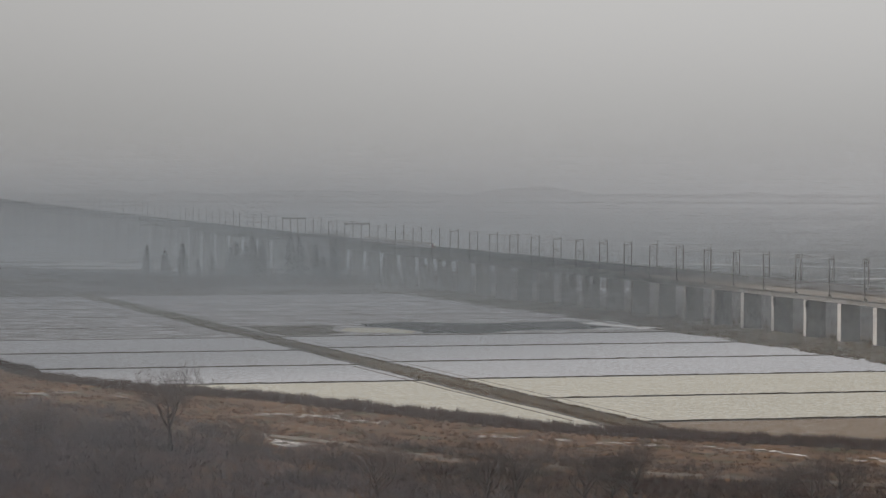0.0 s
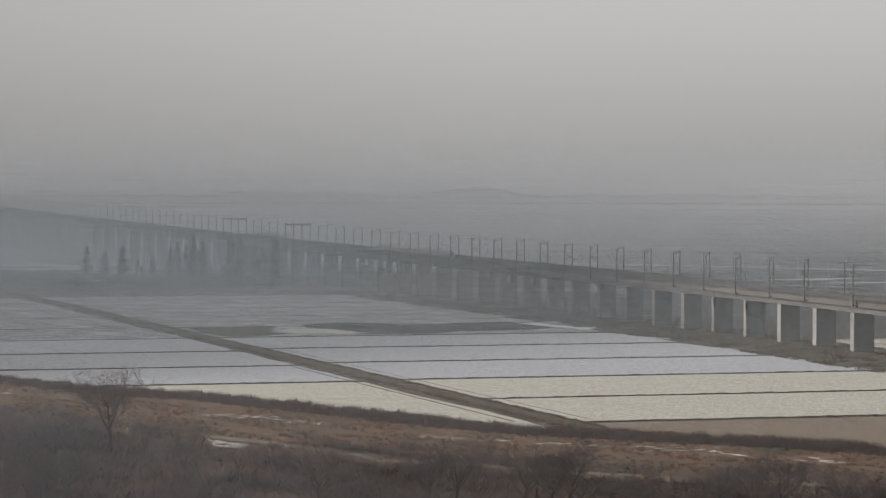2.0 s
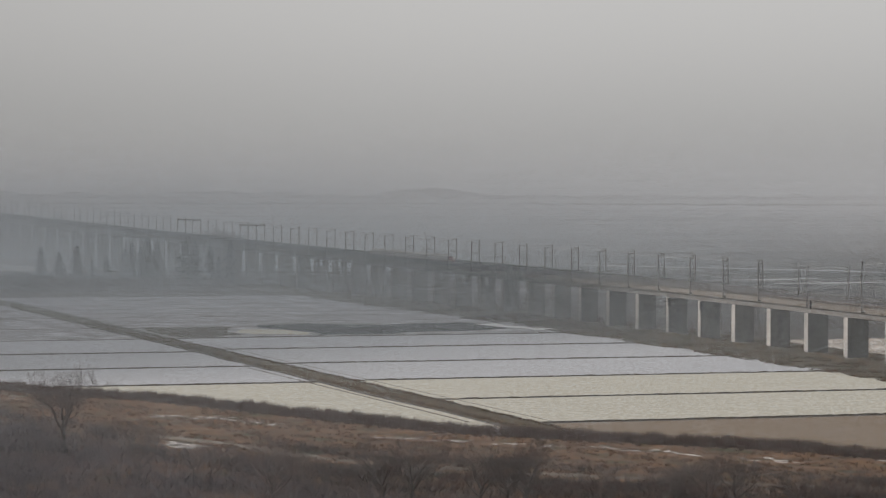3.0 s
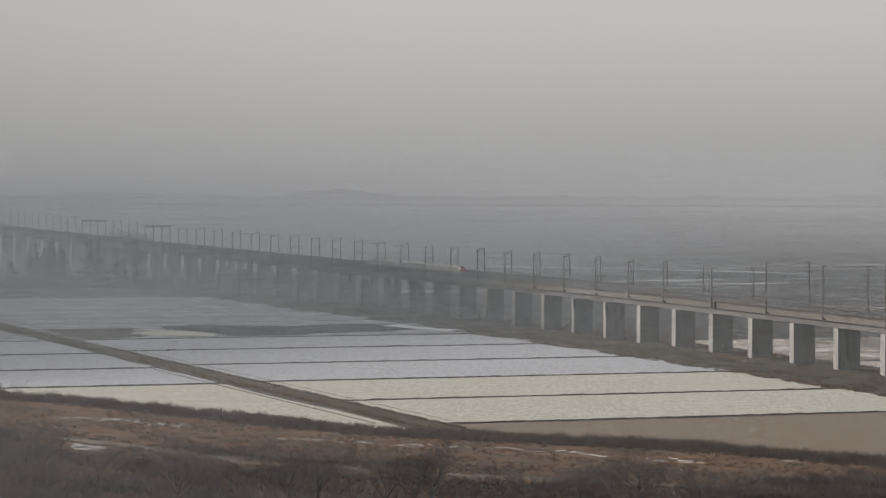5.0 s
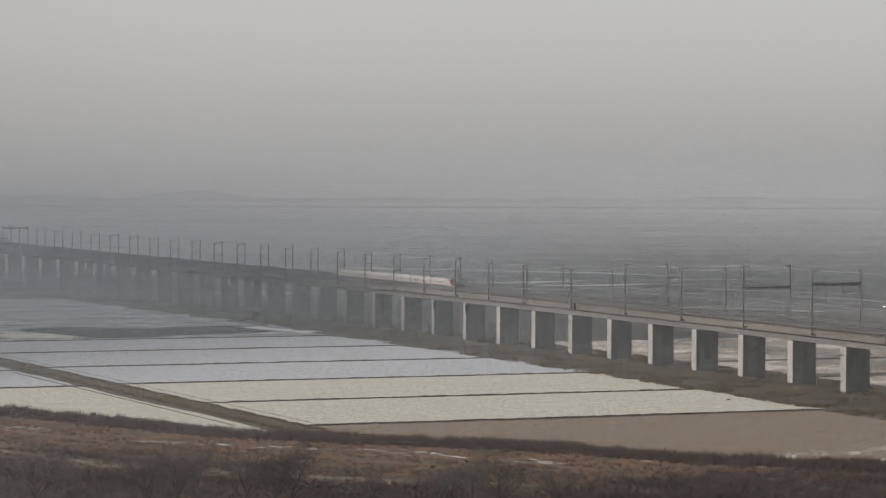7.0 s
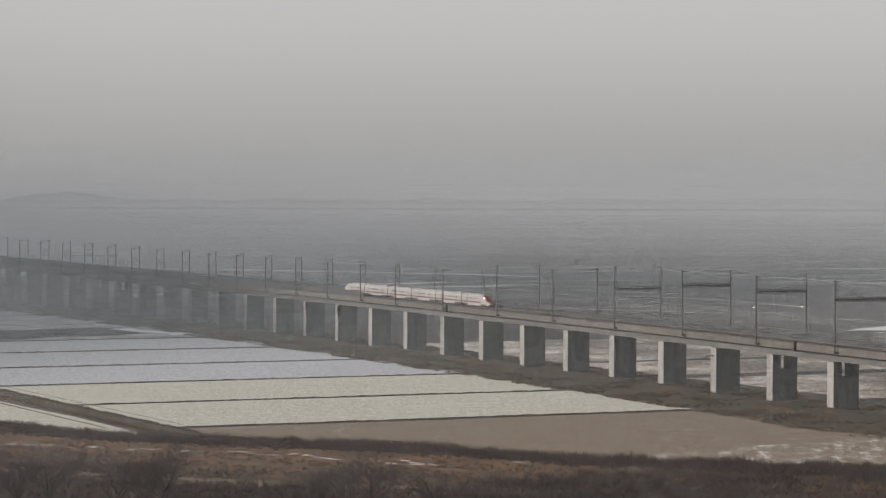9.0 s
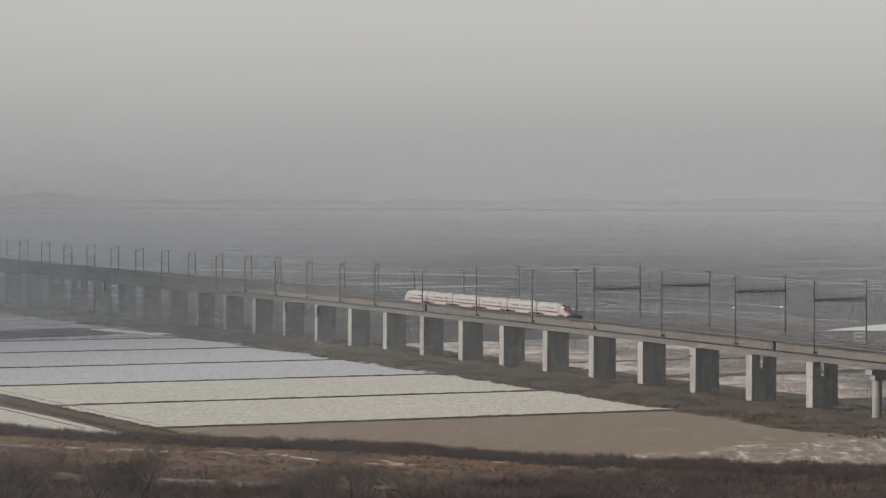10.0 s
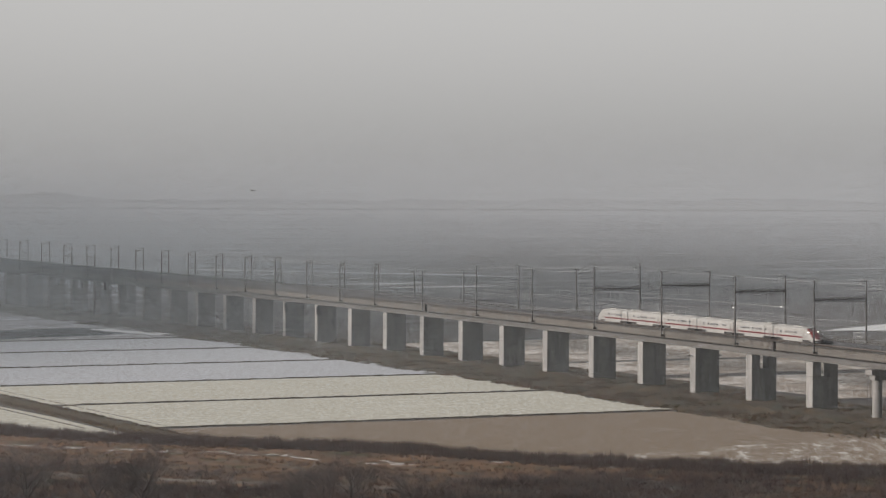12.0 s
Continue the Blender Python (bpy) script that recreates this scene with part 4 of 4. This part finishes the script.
def trees():
    kinds = [bare_tree(k, 14, sp) for k, sp in ((3, 0.62), (8, 0.5), (12, 0.7), (21, 0.55))]
    spots = [(-146, 525, 18.5, 0, 0.6), (-141, 534, 7, 2, 1.0), (-134, 530, 8, 3, 2.0), (-128, 525, 7, 1, 4.0), (-86, 431, 14, 1, 0.5), (-69, 434, 13.5, 3, 1.5), (-65, 436, 14.5, 0, 2.5), (-54, 437, 13, 2, 2.5), (-50, 440, 11, 3, 5.5), (-47, 438, 13.5, 1, 3.0),
             (-19, 443, 11, 2, 5.0), (-14, 444, 11.5, 1, 0.9), (-165, 520, 8, 3, 0.3), (-24, 450, 8, 0, 0.7), (-108, 470, 9, 0, 2.2), (-178, 540, 9, 1, 4.2), (-200, 560, 8, 3, 1.2), (-120, 480, 8, 2, 3.6), (-5, 446, 8, 3, 2.9)]
    for x, y, h, k, turn in spots:
        root = tagged(new("bare_tree"), "bare leafless tree with fine dark branches on the bank", "tree", "bare trees on the bank")
        root.matrix_basis = pose(x, y, bank_z(x, y) - 0.05, 0, 0, math.degrees(turn)) @ Matrix.Diagonal((h / 14 * (1.3 if h > 18 else 1.0), h / 14, h / 14, 1))
        put("trunk", kinds[k][0], root)
        put("crown", kinds[k][1], root)
    # conifers along the far field edge
    def conifer(seed, h, w):
        rnd = random.Random(seed)
        tr = tube(bmesh.new(), [(0, 0, -0.5), (0, 0, h * 0.5), (0, 0, h * 0.97)], [0.3, 0.2, 0.04], 7)
        verts, faces = [], []
        for k in range(1500):
            f = rnd.random() ** 0.9
            z = h * (0.10 + 0.9 * f)
            r = w * (1 - f) ** 0.75 * rnd.uniform(0.2, 1.0) * (0.75 + 0.35 * math.sin(f * 26 + rnd.uniform(-0.4, 0.4))) + 0.12
            a = rnd.uniform(0, math.tau)
            c = Vector((r * math.cos(a), r * math.sin(a), z - 0.25 * r))
            s = rnd.uniform(0.5, 1.15)
            u = Vector((math.cos(a), math.sin(a), -0.35)) * s
            v = Vector((-math.sin(a), math.cos(a), rnd.uniform(-0.3, 0.3))) * s * 0.5
            t = Vector((0, 0, 0.3 * s))
            b = len(verts)
            verts += [c - u, c + v, c + u, c - v, c + t]
            faces += [(b, b + 1, b + 4), (b + 1, b + 2, b + 4), (b + 2, b + 3, b + 4), (b + 3, b, b + 4)]
        return mesh_of("trunk", tr, M_BARK), from_lists("crown", verts, faces, M_NEEDLE)
    made = [conifer(40 + k, 20, wd) for k, wd in enumerate((5.0, 6.4, 5.6))]
    for i, (x, y, h) in enumerate(((-488, 1700, 19), (-478, 1706, 16), (-462, 1690, 20), (-455, 1700, 11), (-447, 1705, 13), (-437, 1712, 18), (-431, 1705, 21), (-424, 1700, 19), (-417, 1690, 22), (-411, 1665, 25), (-404, 1660, 22),
                                    (-440, 1900, 23), (-428, 1890, 23), (-378, 1625, 26), (-372, 1622, 25), (-366, 1640, 21), (-358, 1625, 15), (-352, 1630, 24), (-345, 1600, 12))):
        root = tagged(new("conifer"), "tall dark conifer at the far edge of the fields", "tree", "conifers beyond the fields")
        root.matrix_basis = pose(x * 0.925, y * 0.925, 0, 0, 0, i * 67) @ Matrix.Scale(h / 20, 4)
        put("trunk", made[i % 3][0], root)
        put("crown", made[i % 3][1], root)
    # a bare crown that stands above the viaduct behind the far mast
    for x, y, h in ((-377, 1700, 33), (-368, 1705, 31), (-373, 1694, 30), (-382, 1709, 30), (-364, 1698, 28)):
        root = tagged(new("bare_tree"), "tall bare tree behind the far viaduct", "tree")
        root.matrix_basis = pose(x, y, 0) @ Matrix.Scale(h / 14, 4)
        put("trunk", kinds[2][0], root)
        put("crown", kinds[2][1], root)


def tufts(name, mat, spots, label, category, blades, h, w, seed):
    """Many small tufts of thin blades as one object."""
    rnd = random.Random(seed)
    verts, faces = [], []
    for x, y, z, k in spots:
        for _ in range(blades):
            a, l = rnd.uniform(0, math.tau), h * k * rnd.uniform(0.45, 1.1)
            r0, r1 = w * rnd.uniform(0, 0.5), w * rnd.uniform(0.1, 1.0)
            t = rnd.uniform(0.03, 0.07) * (1 + h / 6)
            cx, cy = x + r0 * math.cos(a), y + r0 * math.sin(a)
            ex, ey = x + r1 * math.cos(a), y + r1 * math.sin(a)
            b = len(verts)
            mx, my, mz = (cx + ex) / 2 + rnd.uniform(-0.2, 0.2) * w, (cy + ey) / 2, z + l * 0.55
            verts += [(cx - t, cy, z - 0.1), (cx + t, cy, z - 0.1), (mx + t * 0.8, my, mz), (mx - t * 0.8, my, mz), (ex, ey, z + l)]
            faces += [(b, b + 1, b + 2, b + 3), (b + 3, b + 2, b + 4)]
    tagged(put(name, from_lists(name, verts, faces, mat)), label, category, kind="stuff")


def bush(seed, stems=5, thick=0.038):
    """One leafless bush: a fan of forking twigs as thin strips."""
    rnd = random.Random(seed)
    verts, faces = [], []

    def twig(p, d, length, w, level):
        q = p + d * length
        side = Vector((-d.y, d.x, 0.0001)).normalized() * w
        b = len(verts)
        if level < 3:
            verts.extend((p - side, p + side, q + side * 0.6, q - side * 0.6))
            faces.append((b, b + 1, b + 2, b + 3))
        else:
            verts.extend((p - side, p + side, q))
            faces.append((b, b + 1, b + 2))
        if level < 3:
            for _ in range(3 if level < 2 else 2):
                nd = (d + Vector((rnd.uniform(-1, 1), rnd.uniform(-1, 1), rnd.uniform(-0.2, 0.7))) * 0.62).normalized()
                twig(p + d * length * rnd.uniform(0.5, 1.0), nd, length * rnd.uniform(0.55, 0.85), w * 0.62, level + 1)

    for _ in range(stems):
        a = rnd.uniform(0, math.tau)
        twig(Vector((0.3 * math.cos(a), 0.3 * math.sin(a), -0.1)), Vector((0.95 * math.cos(a), 0.95 * math.sin(a), 1)).normalized(), rnd.uniform(0.9, 1.5), thick, 0)
    return np.array(verts), faces


def bushes(name, spots, label, seed, size=1.0, mat=None, stems=5, thick=0.038):
    rnd = random.Random(seed)
    kinds = [bush(seed * 10 + k, stems, thick) for k in range(6)]
    vs, fs, n = [], [], 0
    for x, y, z, k in spots:
        v, f = rnd.choice(kinds)
        a, h = rnd.uniform(0, math.tau), size * k * rnd.uniform(0.8, 1.5)
        c, s = math.cos(a), math.sin(a)
        vs.append(np.stack([x + 1.3 * h * (v[:, 0] * c - v[:, 1] * s), y + 1.3 * h * (v[:, 0] * s + v[:, 1] * c), z + 0.75 * h * v[:, 2]], 1))
        fs += [tuple(i + n for i in q) for q in f]
        n += len(v)
    tagged(put(name, from_lists(name, np.concatenate(vs).tolist(), fs, mat or M_TWIG)), label, "scrub", kind="stuff")


def undergrowth():
    rnd = random.Random(5)
    spots = []
    for _ in range(6500):
        x = rnd.uniform(-330, 190)
        e = bend(EDGE, x)
        d = rnd.triangular(0, 17, 5)
        k = 0.75 + 0.3 * noise.noise((x / 14, 0, 2)) + 0.25 * noise.noise((x / 4, 0, 9))
        if k > 0.2:
            spots.append((x, e - d, bank_z(x, e - d), max(0.3, k + rnd.uniform(-0.25, 0.3))))
    tufts("reeds", M_CANE, spots, "belt of dry brown reeds along the field edge", "reeds", 12, 2.5, 1.2, 7)
    spots = []
    for _ in range(2600):
        x = rnd.uniform(-210, 190)
        e = bend(EDGE, x)
        k = 0.85 + 0.4 * noise.noise((x / 9, 3, 2)) + 0.3 * noise.noise((x / 3, 0, 19))
        d = rnd.uniform(0, 6)
        if k > 0.75:
            spots.append((x, e - d, bank_z(x, e - d), min(1.1, k)))
    tufts("tall_reeds", M_CANE, spots, "tall feathery dry reeds at the edge of the field", "reeds", 7, 3.0, 0.8, 27)
    spots = []
    while len(spots) < 6000:
        x, y = rnd.uniform(-260, 150), rnd.uniform(415, 650)
        e = bend(EDGE, x)
        d = e - y
        near = bend([(-330, 710), (-210, 640), (-165, 598), (-140, 556), (-110, 520), (-60, 490), (0, 490), (25, 505), (45, 528), (100, 535), (200, 520)], x)
        if d < (30 if x < 25 else 12) and x > -150 or y > near + 12 * noise.noise((x / 15, y / 15, 4)):
            continue
        k = 0.8 + 0.7 * noise.noise((x / 18, y / 18, 11))
        if k > 0.35:
            spots.append((x, y, bank_z(x, y) if d < 295 else hill(x, y), k))
    while len(spots) < 7400:
        x, y = rnd.uniform(0, 110), rnd.uniform(415, 545)
        if bend(EDGE, x) - y > 9 and y < bend([(0, 482), (15, 490), (25, 500), (45, 520), (110, 530)], x) + 8 * noise.noise((x / 10, y / 10, 4)):
            spots.append((x, y, bank_z(x, y), rnd.uniform(0.5, 1.1)))
    bushes("scrub", [q for q in spots if q[0] < -95 + 25 * noise.noise((q[0] / 9, q[1] / 9, 3))], "dense leafless grey scrub on the slope", 13)
    bushes("brown_scrub", [q for q in spots if q[0] >= -95 + 25 * noise.noise((q[0] / 9, q[1] / 9, 3))], "dense leafless brown scrub on the slope", 15, mat=M_SCRUB)
    spots = []
    while len(spots) < 1350:
        x, y = rnd.uniform(-235, -30), rnd.uniform(415, 630)
        near = bend([(-330, 690), (-225, 625), (-165, 570), (-140, 528), (-120, 492), (-100, 466), (-60, 440), (0, 425)], x)
        if y < near + 10 * noise.noise((x / 12, y / 12, 6)):
            spots.append((x, y, bank_z(x, y), 0.75 + 0.5 * noise.noise((x / 9, y / 9, 15))))
    bushes("tall_scrub", spots, "soft leafless thicket of tall grey-brown shrubs", 19, 2.1, M_TWIG, 10, 0.016)
    spots = []
    for _ in range(420):
        x = rnd.uniform(-112, 60)
        y = bend([(-119, 551), (-110, 539), (-96, 525), (-85, 516), (-61, 504), (-45, 497), (-5, 487), (60, 470)], x) + rnd.triangular(3, 15, 6)
        if noise.noise((x / 14, y / 7, 31)) > -0.15:
            spots.append((x, y, bank_z(x, y), rnd.uniform(0.5, 1.0)))
    low = []
    while len(low) < 1300:
        x = rnd.uniform(-112, 45)
        y = bend([(-110, 522), (-96, 512), (-85, 504), (-61, 494), (-45, 488), (-5, 478), (45, 466)], x) - rnd.triangular(0, 62, 8)
        low.append((x, y, bank_z(x, y), rnd.uniform(0.5, 1.1) * (1 + 0.4 * noise.noise((x / 12, y / 12, 17)))))
    bushes("grey_scrub", low, "dark grey-brown leafless scrub below the track", 29, 1.0, M_SCRUB)
    bushes("ditch_scrub", spots, "low dark scrub in the ditch beside the track", 23, 1.0, M_BRANCH)
    spots = []
    for _ in range(8500):
        x = rnd.uniform(-260, 150)
        e = bend(EDGE, x)
        d = rnd.uniform(12, 90)
        if noise.noise((x / 20, d / 8, 21)) > -0.12:
            spots.append((x, e - d, bank_z(x, e - d), rnd.uniform(0.4, 1.0)))
    tufts("dry_grass", M_REED, spots, "tufts of dry brown grass on the bank", "grass", 8, 0.75, 0.9, 9)
    spots = []
    for _ in range(15000):
        s = rnd.triangular(-120, 800, 0)
        side = rnd.choice((rnd.uniform(6, 37), rnd.uniform(6, 37), rnd.uniform(-14, 6)))
        x, y, a = along(s, side)
        if noise.noise((x / 12, y / 12, 5)) > -0.1:
            spots.append((x, y, 0.3, rnd.uniform(0.4, 1.0)))
    banks = []
    for _ in range(2600):
        q = field(rnd.uniform(-4.6, 4.6), rnd.triangular(-60, 420, -40))
        banks.append((q.x, q.y, 0.35, rnd.uniform(0.4, 1.0)))
    tufts("road_grass", M_REED, banks[::2], "dry golden grass on the farm road", "grass", 8, 0.6, 0.9, 33)
    tufts("road_weeds", M_WEED, banks[1::2], "dark green weeds on the farm road", "weeds", 8, 0.6, 0.9, 34)
    tufts("verge_weeds", M_WEED, spots[::2], "low green-brown weeds on the verge beneath the viaduct", "weeds", 8, 0.6, 1.3, 10)
    tufts("dry_weeds", M_REED, [q for q in spots[1::2] if noise.noise((q[0] / 9, q[1] / 9, 41)) > 0.0], "dry brown weeds on the verge beneath the viaduct", "weeds", 8, 0.75, 1.1, 11)
    spots = []
    while len(spots) < 1500:
        x = rnd.uniform(-700, -215)
        y = bend([(-700, 1500), (-495, 1480), (-393, 1345), (-303, 1440), (-215, 1500)], x) + rnd.triangular(0, 190, 40)
        if noise.noise((x / 40, y / 60, 8)) > (-0.3 if x > -480 else 0.05):
            spots.append((x, y, 0.3, rnd.uniform(0.6, 1.3)))
    bushes("far_scrub", spots, "dark leafless scrub on the far bank", 14, 2.0, M_BRANCH)


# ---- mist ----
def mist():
    """Winter haze over the plain, put in as layers of thin strips: strands far finer than can be told apart, thinning
    with height, thicker farther out and towards the left.
    """
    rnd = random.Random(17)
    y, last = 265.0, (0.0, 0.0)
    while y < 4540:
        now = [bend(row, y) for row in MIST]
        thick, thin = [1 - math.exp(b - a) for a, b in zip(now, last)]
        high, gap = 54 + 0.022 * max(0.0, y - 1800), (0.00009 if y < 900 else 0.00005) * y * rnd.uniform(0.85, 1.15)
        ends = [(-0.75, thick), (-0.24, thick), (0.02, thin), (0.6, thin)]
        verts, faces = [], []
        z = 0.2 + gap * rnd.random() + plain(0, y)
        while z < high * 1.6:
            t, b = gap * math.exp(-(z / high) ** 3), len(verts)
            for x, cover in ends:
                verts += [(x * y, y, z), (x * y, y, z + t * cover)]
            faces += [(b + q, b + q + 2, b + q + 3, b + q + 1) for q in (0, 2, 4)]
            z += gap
        tagged(put("mist", from_lists("mist", verts, faces, M_MIST if y < 1700 else M_FAR_MIST)), "fine strips standing in for winter haze over the plain", "mist", kind="stuff")
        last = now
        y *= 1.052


# optical depth of the mist from the eye to a distance: on the left, and out over the plain
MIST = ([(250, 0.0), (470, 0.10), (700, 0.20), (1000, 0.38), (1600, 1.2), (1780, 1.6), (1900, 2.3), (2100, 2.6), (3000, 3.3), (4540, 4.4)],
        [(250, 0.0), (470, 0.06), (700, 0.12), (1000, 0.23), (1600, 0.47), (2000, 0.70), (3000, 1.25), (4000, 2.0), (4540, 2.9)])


def bird(name, m, label, k=1.0):
    root = tagged(new(name), label, "bird")
    root.matrix_basis = m
    bm = bmesh.new()
    tube(bm, [(0.28 * k, 0, 0.02 * k), (0.2 * k, 0, 0.03 * k), (0.0, 0, 0), (-0.2 * k, 0, 0), (-0.36 * k, 0, 0.02 * k)], [0.015 * k, 0.06 * k, 0.09 * k, 0.05 * k, 0.02 * k], 8)
    part("body", bm, M_BIRD, root, smooth=True)
    for side in (1, -1):
        bm = bmesh.new()
        a = [bm.verts.new((x * k, side * y * k, z * k)) for x, y, z in ((0.13, 0.05, 0.03), (0.17, 0.35, 0.13), (0.02, 0.75, 0.10), (-0.06, 0.5, 0.10), (-0.12, 0.05, 0.03))]
        bm.faces.new(a)
        bmesh.ops.solidify(bm, geom=bm.faces[:], thickness=0.02 * k)
        part("wing", bm, M_BIRD, root)
    bm = boxes((-0.55 * k, -0.3 * k, -0.07 * k, 0.07 * k, 0.0, 0.02 * k))
    part("tail", bm, M_BIRD, root)
    return root


# ---- build ----
ground()
foothills()
mountain()
bank()
fields()
far_snow()
strips()
viaduct()
masts()
THE_TRAIN = train()
trees()
undergrowth()
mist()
SWALLOW = bird("swooping_bird", pose(0, 0, 0), "small dark bird in a swooping flight", 0.32)
GULL = bird("gliding_bird", pose(0, 0, 0), "dark bird gliding low over the plain", 0.75)


def motions():
    rows = []
    for k in range(25):
        t = k * 0.5
        s = 815.73 - 59.408 * t - 1.12619 * t * t + 0.0365349 * t ** 3 + 61.5
        rows.append((t, on_line(s, -2.15, 0, True)))
    walk(THE_TRAIN, rows)
    small = [(0.0, 40.0, 40.0, 95.0), (4.0, 8.0, 55.0, 80.0), (4.9, -1.28, 58.72, 63.79), (5.1, -2.95, 59.70, 56.72), (5.2, -3.61, 59.83, 54.14), (5.3, -4.07, 59.86, 51.85), (5.4, -3.91, 59.87, 52.46), (5.5, -2.99, 59.81, 55.30), (5.6, -2.00, 59.59, 58.28), (5.8, -0.06, 58.73, 63.81), (7.0, 10.0, 50.0, 85.0), (12.0, 60.0, 20.0, 95.0)]
    walk(SWALLOW, [(t, pose(x, y, z, 20, 0, 150)) for t, x, y, z in small])
    large = [(0.0, 90.0, 330.0, 24.0), (6.0, 30.0, 315.0, 27.0), (10.0, -13.54, 299.42, 38.71), (10.6, -8.68, 299.72, 42.05), (11.0, -6.92, 299.86, 45.50), (11.2, -6.63, 299.88, 46.23), (11.4, -7.80, 299.88, 48.60), (11.6, -11.87, 299.76, 51.07), (11.8, -16.71, 299.53, 52.08), (12.0, -20.39, 299.31, 52.13)]
    walk(GULL, [(t, pose(x, y, z, 8, 0, 170)) for t, x, y, z in large])


motions()
